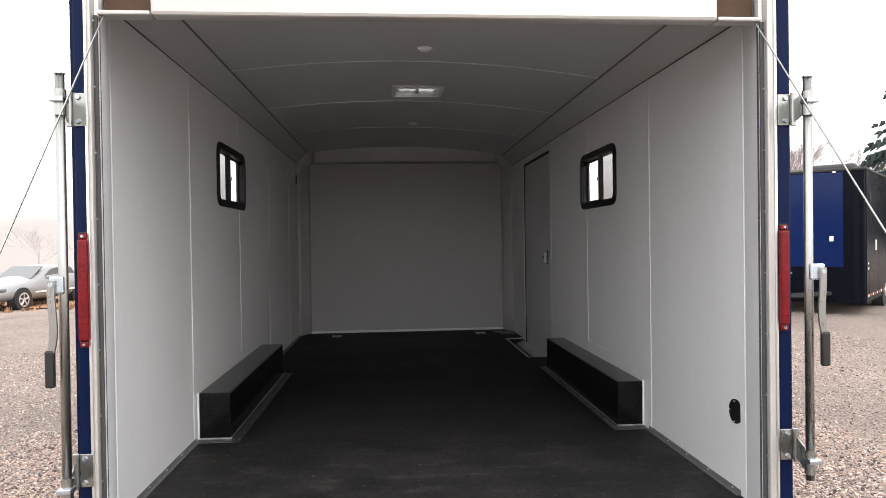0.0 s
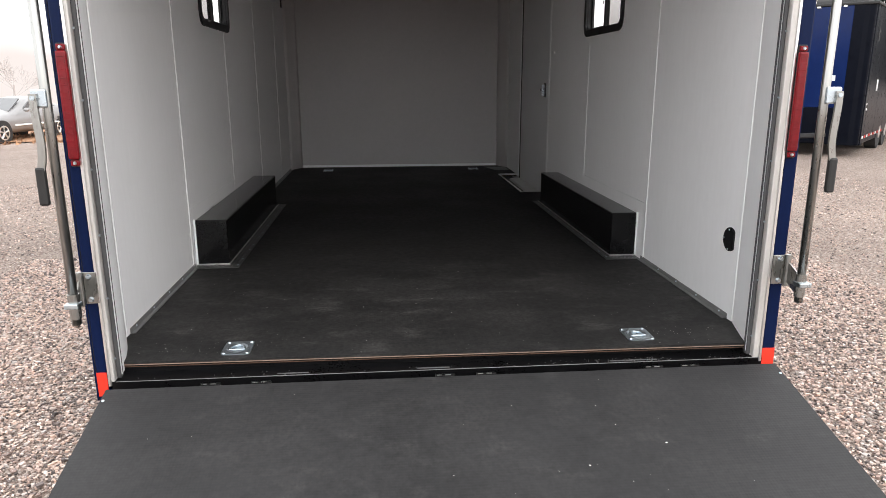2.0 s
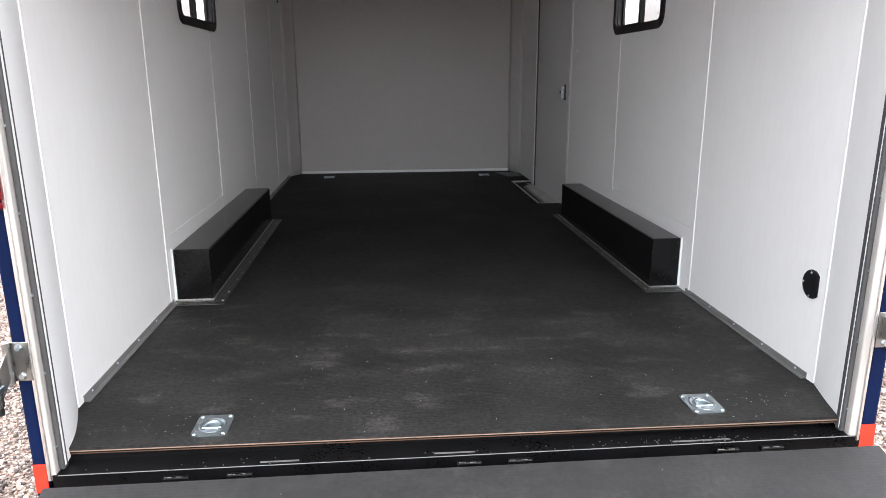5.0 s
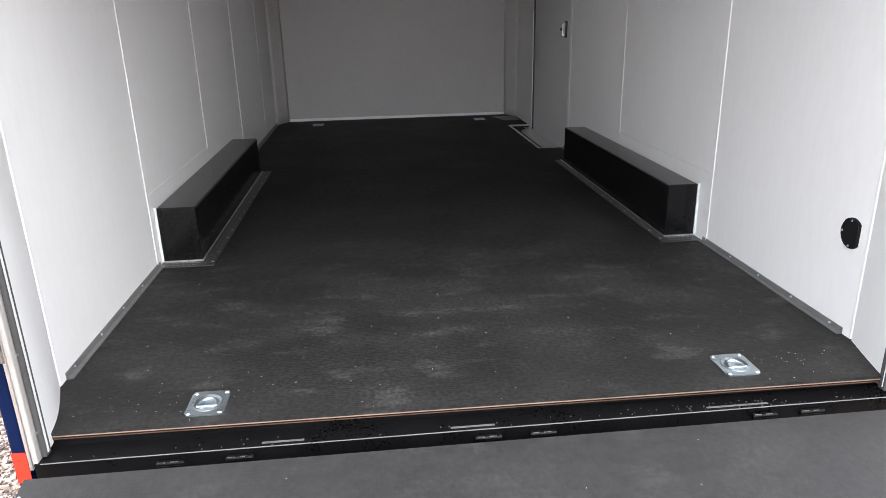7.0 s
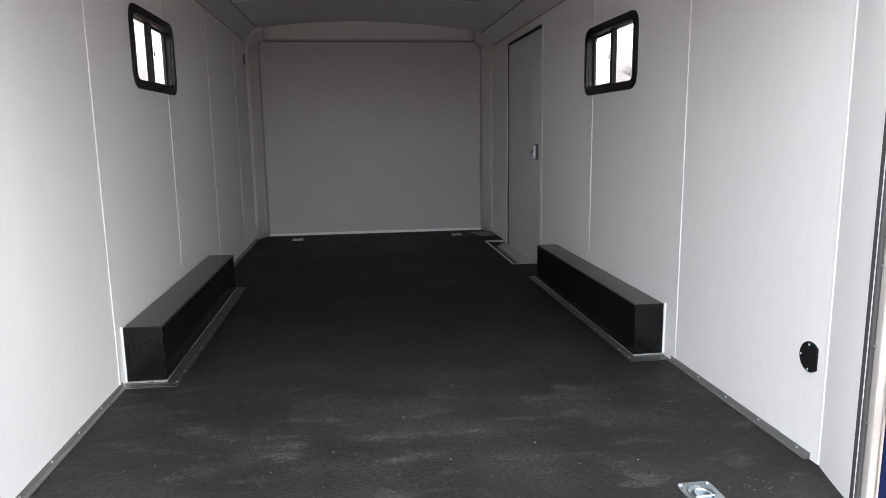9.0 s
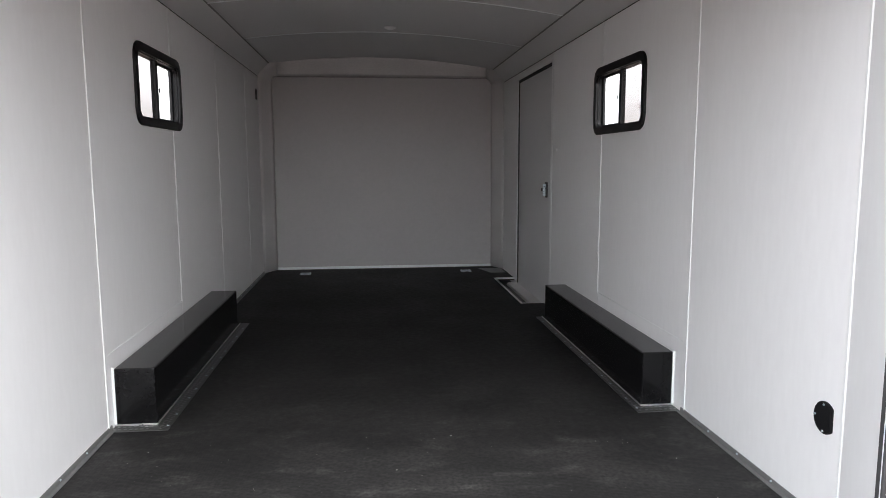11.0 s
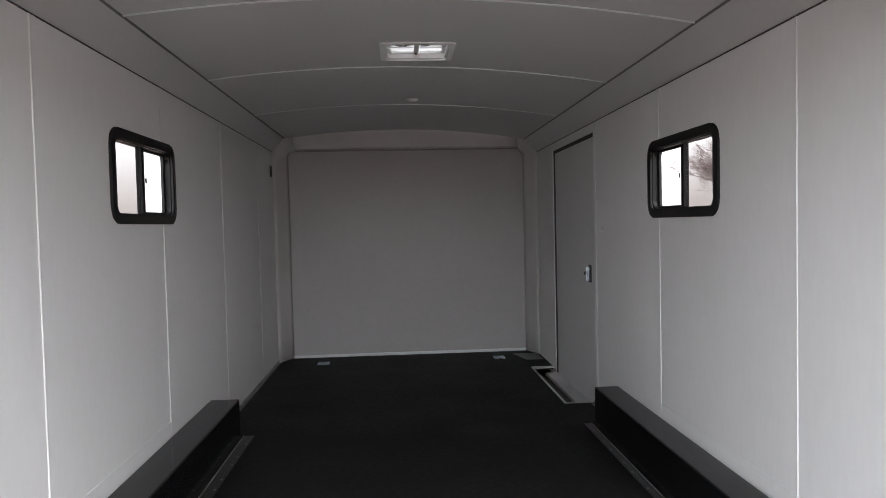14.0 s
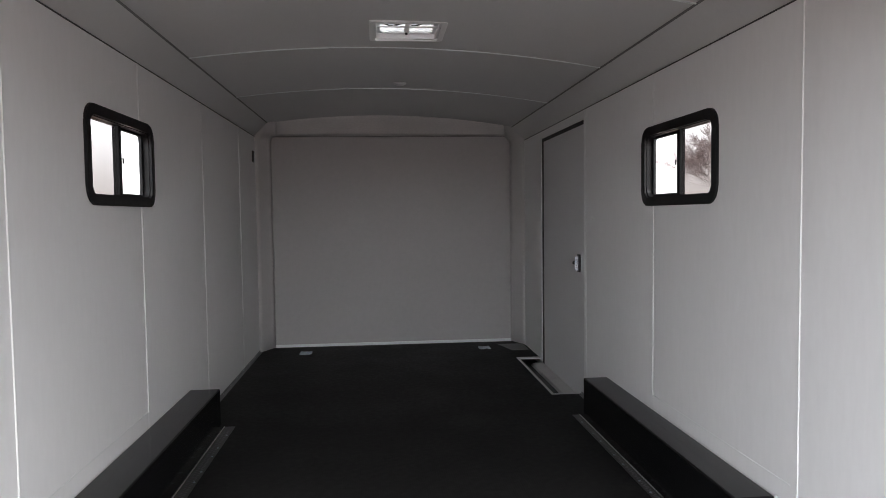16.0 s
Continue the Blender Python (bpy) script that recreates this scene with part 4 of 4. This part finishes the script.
def puck_light(x, y):
    z = ceiling_z(x)
    t = thing("puck_light", (x, y, z - 0.015), "small round white ceiling light, switched off", "ceiling light", "ceiling lights")
    part("rim", rod(B(), (x, y, z - 0.008), (x, y, z + 0.002), 0.040, 0.046, 24), WHITE_PLASTIC, t)
    bm = B()
    bmesh.ops.create_uvsphere(bm, u_segments=20, v_segments=8, radius=0.036, matrix=Matrix.Translation((x, y, z - 0.0085)) @ Matrix.Diagonal((0.9, 0.9, 0.3, 1)))
    part("lens", bm, WHITE_PLASTIC, t, smooth=True)
    return t


puck_light(0.029, 3.70)
puck_light(0.022, 1.31)


# ---- grit on the mats ----
def grit():
    bm = B()
    rng = random.Random(7)
    spots = [(rng.uniform(-1.05, 1.05), rng.uniform(-0.1, 1.1) ** 1.0, 0) for _ in range(130)]
    spots += [(rng.gauss(-0.85, 0.12), rng.gauss(0.04, 0.05), 0) for _ in range(45)] + [(rng.gauss(0.94, 0.09), rng.gauss(0.0, 0.06), 0) for _ in range(34)]
    spots += [(rng.uniform(-1.05, 1.1), rng.uniform(-1.6, -0.22), 1) for _ in range(45)]
    for x, y, on_ramp in spots:
        if not on_ramp and y < REAR + 0.01:
            continue
        z = ramp_z(y) if on_ramp else FZ
        r = rng.uniform(0.0005, 0.0013) * (2.0 if rng.random() < 0.08 else 1)
        a = rng.uniform(0, math.pi)
        bmesh.ops.create_icosphere(bm, subdivisions=1, radius=r, matrix=Matrix.Translation((x, y, z + r * 0.4)) @ Matrix.Rotation(a, 4, "Z") @ Matrix.Diagonal((rng.uniform(0.8, 2.2), 1, 0.6, 1)))
    return tagged(part("floor_grit", bm, DEBRIS), "pale crumbs of grit scattered on the mats", "grit", kind="stuff")


grit()


# ---- loose stones round the trailer ----
def loose_stones():
    base = bmesh.new()
    bmesh.ops.create_cube(base, size=1.15)
    bmesh.ops.triangulate(base, faces=base.faces)
    bv = np.array([v.co[:] for v in base.verts])
    bf = np.array([[v.index for v in f.verts] for f in base.faces])
    base.free()
    rng = np.random.default_rng(3)
    areas = ((-3.2, -1.28, -1.3, 3.5, 44000), (1.30, 3.4, -1.3, 3.5, 47000), (-6.5, -3.2, 0.5, 8.0, 12000), (3.4, 7.0, 0.5, 8.0, 13000))
    xy = np.concatenate([np.c_[rng.uniform(a, b, n), rng.uniform(c, d, n)] for a, b, c, d, n in areas])
    n = len(xy)
    r = rng.uniform(0.0055, 0.0115, n) * np.where(rng.random(n) < 0.06, 1.6, 1.0)
    ang = rng.uniform(0, 2 * np.pi, n)
    stretch = np.c_[rng.uniform(0.8, 1.5, n), rng.uniform(0.65, 1.0, n), rng.uniform(0.45, 0.8, n)]
    jitter = rng.uniform(0.6, 1.2, (n, len(bv), 1))
    v = bv[None] * jitter * stretch[:, None, :] * r[:, None, None]
    c, s = np.cos(ang)[:, None], np.sin(ang)[:, None]
    x, y = v[..., 0] * c - v[..., 1] * s, v[..., 0] * s + v[..., 1] * c
    gz = np.array([ground_height(a, b) for a, b in xy])
    verts = np.stack([x + xy[:, :1], y + xy[:, 1:], v[..., 2] + (gz + r * rng.uniform(0.1, 0.7, n))[:, None]], -1).reshape(-1, 3)
    faces = (bf[None] + (np.arange(n) * len(bv))[:, None, None]).reshape(-1, 3)
    me = bpy.data.meshes.new("gravel")
    me.from_pydata(verts.tolist(), [], faces.tolist())
    me.materials.append(STONE)
    return tagged(new("gravel", me), "loose tan and grey crushed stone beside the trailer", "gravel", kind="stuff")


loose_stones()


# ---- trees and grass ----
def branch(segs, rng, p, d, length, radius, depth):
    """One limb and, from it, ever thinner ones, as straight pieces (a, b, r0, r1)."""
    steps = 3
    q, d = Vector(p), Vector(d).normalized()
    for k in range(steps):
        end = q + d * (length / steps)
        segs.append((q, end, radius * (1 - 0.28 * k / steps), radius * (1 - 0.28 * (k + 1) / steps)))
        q = end
        d = (d + Vector((rng.uniform(-1, 1), rng.uniform(-1, 1), rng.uniform(-0.6, 0.8))) * 0.16).normalized()
        if depth > 0 and k > 0:
            for _ in range(2):
                side = Vector((rng.uniform(-1, 1), rng.uniform(-1, 1), rng.uniform(-0.3, 0.7)))
                branch(segs, rng, q, d * 0.8 + side * 0.75, length * rng.uniform(0.5, 0.72), radius * 0.66, depth - 1)
    if depth > 0:
        branch(segs, rng, q, d, length * 0.65, radius * 0.7, depth - 1)


def limbs_mesh(segs):
    """Three-sided tapered sticks, straight into one mesh."""
    verts, faces = [], []
    for a, b, r0, r1 in segs:
        d = (b - a).normalized()
        u = d.orthogonal().normalized()
        w = d.cross(u)
        n = len(verts)
        for c, r in ((a, r0), (b, r1)):
            for k in range(3):
                t = 2.0944 * k
                verts.append(c + (u * math.cos(t) + w * math.sin(t)) * r)
        for k in range(3):
            faces.append((n + k, n + (k + 1) % 3, n + 3 + (k + 1) % 3, n + 3 + k))
    me = bpy.data.meshes.new("crown")
    me.from_pydata([tuple(v) for v in verts], [], faces)
    return me


def bare_tree(x, y, height, seed, twig_mat, label, depth=4):
    rng = random.Random(seed)
    z = ground_height(x, y)
    t = thing("bare_tree", (x, y, z), label, "tree", "bare trees")
    part("trunk", rod(B(), (x, y, z - 0.1), (x + 0.1, y, z + height * 0.32), height * 0.016, height * 0.011, 10), BARK if twig_mat is TWIG else twig_mat, t)
    segs = []
    for k in range(7):
        a = k * 0.9 + rng.uniform(-0.4, 0.4)
        branch(segs, rng, (x + 0.1, y, z + height * (0.16 + 0.025 * k)), (math.cos(a) * 0.9, math.sin(a) * 0.9, 0.7), height * 0.22, height * 0.0024, depth)
    me = limbs_mesh(segs)
    me.materials.append(twig_mat)
    crown = new("crown", me)
    crown.parent = t
    crown.matrix_parent_inverse = t.matrix_world.inverted()
    crown["label"] = "fan of fine bare twigs"
    return t


bare_tree(14.3, 25.0, 7.6, 3, TWIG, "leafless tree with dense grey-brown twigs behind the blue trailer", 5)
bare_tree(15.6, 21.5, 6.9, 9, TWIG, "leafless tree with grey-brown twigs behind the blue trailer", 4)
bare_tree(-23.5, 44.5, 5.0, 12, HAZED_TWIG, "pale leafless tree far off, mist put in as see-through", 3)
bare_tree(-27.0, 43.0, 4.0, 15, HAZED_TWIG, "pale leafless tree far off, mist put in as see-through", 3)


def sheet_mesh(name, polys, mat):
    """Many separate small faces as one object."""
    verts, faces = [], []
    for p in polys:
        faces.append(tuple(range(len(verts), len(verts) + len(p))))
        verts += [tuple(v) for v in p]
    me = bpy.data.meshes.new(name)
    me.from_pydata(verts, [], faces)
    me.materials.append(mat)
    return new(name, me)


def spruce(x, y, height, seed):
    rng = random.Random(seed)
    t = thing("spruce_tree", (x, y, 0), "dark spruce tree with drooping needle branches", "tree")
    part("trunk", rod(B(), (x, y, -0.1), (x, y, height), 0.16, 0.02, 8), BARK, t)
    quads = []
    for k in range(46):
        z = 1.6 + (height - 1.8) * k / 46
        reach = (height - z) * 0.36 + 0.15
        for j in range(5):
            a = rng.uniform(0, 2 * math.pi)
            out = Vector((math.cos(a), math.sin(a), 0))
            n = max(3, int(reach / 0.16))
            for i in range(n):
                c = Vector((x, y, z)) + out * reach * (i + 0.6) / n + Vector((0, 0, -0.18 * reach * ((i + 0.6) / n) ** 2))
                w = 0.20 * (1 - 0.6 * i / n)
                for s in (-1, 1):
                    tip = c + out * 0.16 + Vector((-out.y, out.x, 0)) * s * w * rng.uniform(0.6, 1.1) + Vector((0, 0, rng.uniform(-0.30, -0.06)))
                    p = [c, c + out * 0.10, tip, c - out * 0.02 + Vector((0, 0, -0.09))]
                    quads.append(p)
    crown = sheet_mesh("crown", quads, NEEDLES)
    crown.parent, crown.matrix_parent_inverse = t, t.matrix_world.inverted()
    crown["label"] = "dark drooping needle sprays"
    return t


spruce(14.6, 15.0, 8.5, 5)


def grass_strip():
    blades = []
    rng = random.Random(11)
    for _ in range(5200):
        x, y = rng.uniform(-34, -8), rng.uniform(18.8, 44) if rng.random() < 0.6 else rng.uniform(18.8, 24)
        z = ground_height(x, y)
        h, w, a = rng.uniform(0.06, 0.25) * (0.7 + (y - 18) / 30), rng.uniform(0.03, 0.08), rng.uniform(0, 6.28)
        dx, dy = math.cos(a) * w, math.sin(a) * w
        lean = Vector((rng.uniform(-0.1, 0.1), rng.uniform(-0.1, 0.1), h))
        c = Vector((x, y, z - 0.01))
        blades.append((c + Vector((-dx, -dy, 0)), c + Vector((dx, dy, 0)), c + lean))
    return tagged(sheet_mesh("dry_grass", blades, GRASS), "dry orange-brown grass at the edge of the yard", "grass", kind="stuff")


grass_strip()
verge = B()
vx = [-60, -45, -34, -26, -20, -14, -10, -7]
vy = [19.3, 23, 30, 40, 60, 100]
vr = [[verge.verts.new((x + (0.8 * math.sin(3 * x) if j == 0 else 0), y + (0.5 * math.sin(x * 1.7) if j == 0 else 0), ground_height(x, y) + 0.03)) for x in vx] for j, y in enumerate(vy)]
for a, b in zip(vr, vr[1:]):
    for i in range(len(vx) - 1):
        verge.faces.new((a[i], a[i + 1], b[i + 1], b[i]))
tagged(part("grass_verge", verge, GRASS), "dry orange-brown field beyond the yard", "field", kind="structure")


# ---- silver car ----
def silver_car(x, y, heading):
    """A saloon seen from its front left. Built along +x, then turned to its heading."""
    z = ground_height(x, y)
    t = new("car")
    tagged(t, "silver saloon car, glare put in its colours, parked at the yard's edge", "car")
    # half sections: station along the length, then (half width, height) from sill to roof
    st = [
        (2.32, [(0.50, 0.35), (0.62, 0.45), (0.60, 0.58), (0.45, 0.64), (0.0, 0.66)]),
        (2.05, [(0.78, 0.24), (0.83, 0.46), (0.80, 0.66), (0.62, 0.75), (0.0, 0.78)]),
        (1.40, [(0.84, 0.22), (0.88, 0.50), (0.86, 0.76), (0.68, 0.86), (0.0, 0.90)]),
        (0.75, [(0.85, 0.22), (0.90, 0.52), (0.88, 0.84), (0.72, 0.94), (0.0, 0.97)]),
        (0.05, [(0.85, 0.22), (0.90, 0.52), (0.88, 0.88), (0.60, 1.32), (0.0, 1.36)]),
        (-0.65, [(0.85, 0.22), (0.90, 0.52), (0.88, 0.90), (0.58, 1.40), (0.0, 1.44)]),
        (-1.25, [(0.85, 0.22), (0.90, 0.52), (0.88, 0.92), (0.58, 1.30), (0.0, 1.34)]),
        (-1.85, [(0.84, 0.24), (0.88, 0.54), (0.86, 0.92), (0.70, 1.00), (0.0, 1.03)]),
        (-2.30, [(0.70, 0.32), (0.76, 0.56), (0.72, 0.90), (0.60, 0.96), (0.0, 0.98)]),
    ]
    bm = B()
    rows = []
    for sx, sec in st:
        row = [bm.verts.new((sx, -w, h)) for w, h in sec] + [bm.verts.new((sx, w, h)) for w, h in reversed(sec[:-1])]
        rows.append(row)
    for a, b in zip(rows, rows[1:]):
        for i in range(len(a) - 1):
            bm.faces.new((a[i], b[i], b[i + 1], a[i + 1]))
        bm.faces.new((a[0], a[-1], b[-1], b[0]))
    bm.faces.new(rows[0])
    bm.faces.new(list(reversed(rows[-1])))
    bmesh.ops.recalc_face_normals(bm, faces=bm.faces)
    body = part("body", bm, SILVER, t, smooth=True)
    sub = body.modifiers.new("round", "SUBSURF")
    sub.levels = sub.render_levels = 2
    for s in (-1, 1):
        g = B()
        prism(g, [(0.35, 0.96), (-0.02, 1.24), (-0.50, 1.31), (-0.50, 0.955)], "y", s * 0.74 - 0.02, s * 0.74 + 0.02)
        w = part("side_window", g, CAR_GLASS, t, "side window lightened for glare")
        g = B()
        prism(g, [(-0.55, 0.955), (-0.55, 1.31), (-1.0, 1.27), (-1.35, 0.97)], "y", s * 0.74 - 0.02, s * 0.74 + 0.02)
        part("side_window", g, CAR_GLASS, t)
        mir = B()
        bmesh.ops.create_uvsphere(mir, u_segments=10, v_segments=6, radius=0.1, matrix=Matrix.Translation((0.42, s * 0.98, 0.98)) @ Matrix.Diagonal((0.6, 1, 0.65, 1)))
        part("wing_mirror", mir, SILVER, t, smooth=True)
        part("headlamp", box(B(), 1.98, 2.16, s * 0.62 - 0.15, s * 0.62 + 0.15, 0.60, 0.70, 0.03), CAR_GLASS, t, "clear headlamp")
        part("door_moulding", box(B(), -1.2, 0.9, s * 0.90 - 0.012, s * 0.90 + 0.012, 0.50, 0.55, 0.008), WHITE_TRIM, t, "pale side moulding")
        for wx in (1.42, -1.30):
            wheel = part("wheel", rod(B(), (wx, s * 0.70, 0.32), (wx, s * 0.895, 0.32), 0.325, sides=28), TYRE, t, "dark tyre")
            rim = B()
            rod(rim, (wx, s * 0.896, 0.32), (wx, s * 0.905, 0.32), 0.055, sides=12)
            for k in range(5):
                a = radians(72 * k + 18)
                rod(rim, (wx, s * 0.90, 0.32), (wx + 0.2 * math.cos(a), s * 0.90, 0.32 + 0.2 * math.sin(a)), 0.022, 0.03, 6)
            turn = [(math.cos(radians(a)), math.sin(radians(a))) for a in range(0, 360, 15)]
            ring(rim, [(wx + 0.225 * c, 0.32 + 0.225 * e) for c, e in turn], [(wx + 0.185 * c, 0.32 + 0.185 * e) for c, e in turn], "y", s * 0.896, s * 0.906)
            part("rim", rim, ALUMINIUM, wheel, "bright spoked rim")
            arch = B()
            rod(arch, (wx, s * 0.60, 0.33), (wx, s * 0.885, 0.33), 0.375, sides=28)
            part("wheel_arch", arch, SEAL_BLACK, t, "dark wheel arch")
    ws = B()
    q = [ws.verts.new(v) for v in ((0.80, -0.66, 0.97), (0.80, 0.66, 0.97), (0.12, 0.54, 1.335), (0.12, -0.54, 1.335), (0.80, -0.66, 0.93), (0.80, 0.66, 0.93), (0.10, 0.54, 1.30), (0.10, -0.54, 1.30))]
    for f in ((0, 1, 2, 3), (7, 6, 5, 4), (0, 4, 5, 1), (1, 5, 6, 2), (2, 6, 7, 3), (3, 7, 4, 0)):
        ws.faces.new([q[i] for i in f])
    part("windscreen", ws, CAR_GLASS, t, "windscreen lightened for glare")
    part("bumper", box(B(), 2.12, 2.36, -0.66, 0.66, 0.30, 0.46, 0.06), SILVER, t)
    part("grille", box(B(), 2.2, 2.33, -0.34, 0.34, 0.50, 0.58, 0.02), SEAL_BLACK, t, "dark grille")
    t.matrix_world = pose(x, y, z, 0, 0, heading)
    return t


silver_car(-12.35, 21.5, -101)


# ---- blue trailer parked beyond ----
def parked_trailer():
    t = new("parked_trailer")
    tagged(t, "blue enclosed trailer with black corner panels, parked in the yard", "trailer")
    # local: x along the blue face away from the corner, y into the trailer
    W, L, z0, z1 = 2.5, 6.5, 0.24, 2.86
    part("body", box(B(), 0.02, W, 0.02, L, z0, z1, 0.03), BLACK_SKIN, t)
    for k in range(2):
        a = 0.38 + k * 1.04
        part("blue_panel", box(B(), a, a + 1.03, -0.004, 0.019, 0.95, z1 - 0.03, 0.003), BLUE, t, "glossy blue skin panel")
    part("stone_guard", box(B(), 0.38, W - 0.05, -0.006, 0.019, z0 + 0.02, 0.945, 0.004), BLACK_SKIN, t, "black lower panel")
    corner = B()
    prism(corner, [(0.375, -0.003), (0.2, -0.003), (0.08, 0.03), (0.0, 0.12), (-0.004, 0.34), (0.019, 0.34), (0.019, 0.12), (0.1, 0.05), (0.2, 0.019), (0.375, 0.019)], "z", z0, z1 - 0.02)
    part("corner_panel", corner, BLACK_SKIN, t, "rounded black corner panel", smooth=False)
    for k in range(5):
        part("side_panel", box(B(), -0.004, 0.019, 0.36 + k * 1.2, 1.55 + k * 1.2, z0 + 0.1, z1 - 0.03, 0.003), BLACK_SKIN, t)
    part("roof_rail", box(B(), -0.02, W + 0.02, -0.02, L, z1 - 0.025, z1 + 0.03, 0.015), GRIP_BLACK, t, "dark roof rail")
    part("roof_unit", box(B(), 0.25, 1.15, 0.5, 1.3, z1 + 0.03, z1 + 0.17, 0.05), GASKET, t, "grey roof vent cover")
    for k in range(3):
        part("marker_lamp", box(B(), 0.5 + 0.45 * k, 0.56 + 0.45 * k, -0.03, -0.006, z1 - 0.05, z1 - 0.02, 0.005), WHITE_PLASTIC, t)
    part("white_decal", box(B(), 0.55, 0.62, -0.009, -0.0045, 1.46, 1.56), WHITE_TRIM, t, "small white decal")
    part("chrome_bar", box(B(), 1.3, 2.4, -0.06, -0.01, 0.80, 0.84, 0.01), ALUMINIUM, t, "chrome bar")
    part("louvre", box(B(), -0.012, -0.0045, 0.5, 0.62, 2.2, 2.42, 0.003), SEAL_BLACK, t)
    part("plate", box(B(), -0.012, -0.0045, 1.15, 1.32, 1.26, 1.48, 0.004), WHITE_PLASTIC, t, "white plate")
    part("marker_lamp", box(B(), -0.016, -0.0045, 0.18, 0.26, 1.0, 1.04, 0.004), WHITE_PLASTIC, t)
    part("marker_lamp", box(B(), -0.016, -0.0045, 0.20, 0.28, 0.90, 0.94, 0.004), WHITE_PLASTIC, t)
    for k in range(10):
        part("reflective_tape", box(B(), -0.010, -0.0045, 0.2 + k * 0.28, 0.33 + k * 0.28, 0.36, 0.41), WHITE_TRIM if k % 2 == 0 else RED_TAPE, t)
    for yy in (2.6, 3.5):
        for xx in (0.12, W - 0.12):
            w = part("wheel", rod(B(), (xx - 0.11, yy, 0.36), (xx + 0.11, yy, 0.36), 0.36, sides=24), TYRE, t)
            part("hub", rod(B(), (xx - 0.125, yy, 0.36), (xx + 0.125, yy, 0.36), 0.14, sides=16), ALUMINIUM, w)
    part("tongue_jack", rod(B(), (1.25, -0.7, 0.02), (1.25, -0.7, 0.9), 0.04, sides=10), GALVANISED, t)
    tongue = B()
    rod(tongue, (0.6, 0.05, 0.42), (1.25, -1.1, 0.42), 0.05, sides=6)
    rod(tongue, (1.9, 0.05, 0.42), (1.25, -1.1, 0.42), 0.05, sides=6)
    part("tongue", tongue, SEAL_BLACK, t)
    t.matrix_world = pose(8.95, 10.05, 0, 0, 0, -44) @ Matrix.Diagonal((-1, 1, 1, 1))
    return t


parked_trailer()


# ---- mist, as a glowing sheet ----
def mist_glow_sheet():
    """A glowing sheet in place of fog beyond the field, thinning upwards into the white sky."""
    m = bpy.data.materials.new("mist")
    m.use_nodes = True
    n, l = m.node_tree.nodes, m.node_tree.links
    n.clear()
    out, em, tr, mx, geo, sep, rng, nz, add = (n.new("ShaderNode" + k) for k in ("OutputMaterial", "Emission", "BsdfTransparent", "MixShader", "NewGeometry", "SeparateXYZ", "MapRange", "TexNoise", "Math"))
    # The haze is painted as this pale tan emission.
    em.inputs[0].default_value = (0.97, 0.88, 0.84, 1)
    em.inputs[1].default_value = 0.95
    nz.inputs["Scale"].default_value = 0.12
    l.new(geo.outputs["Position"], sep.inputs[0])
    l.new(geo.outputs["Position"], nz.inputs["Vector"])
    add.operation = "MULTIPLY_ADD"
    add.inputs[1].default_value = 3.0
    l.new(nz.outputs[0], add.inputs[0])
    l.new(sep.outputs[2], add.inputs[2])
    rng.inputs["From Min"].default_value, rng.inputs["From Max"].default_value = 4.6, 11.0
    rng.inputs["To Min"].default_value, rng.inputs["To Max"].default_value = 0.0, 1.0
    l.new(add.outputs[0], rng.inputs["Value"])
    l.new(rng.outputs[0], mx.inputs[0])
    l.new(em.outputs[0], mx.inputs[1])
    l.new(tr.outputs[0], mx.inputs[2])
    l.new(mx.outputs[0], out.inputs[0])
    bm = B()
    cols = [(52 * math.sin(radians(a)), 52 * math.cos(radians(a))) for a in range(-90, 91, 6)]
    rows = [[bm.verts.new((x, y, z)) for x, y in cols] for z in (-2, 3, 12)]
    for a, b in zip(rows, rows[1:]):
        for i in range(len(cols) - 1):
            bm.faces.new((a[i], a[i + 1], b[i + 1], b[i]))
    return tagged(part("backdrop", bm, m), "glowing sheet painted as pale mist over the far field", "backdrop", kind="structure")


mist_glow_sheet()
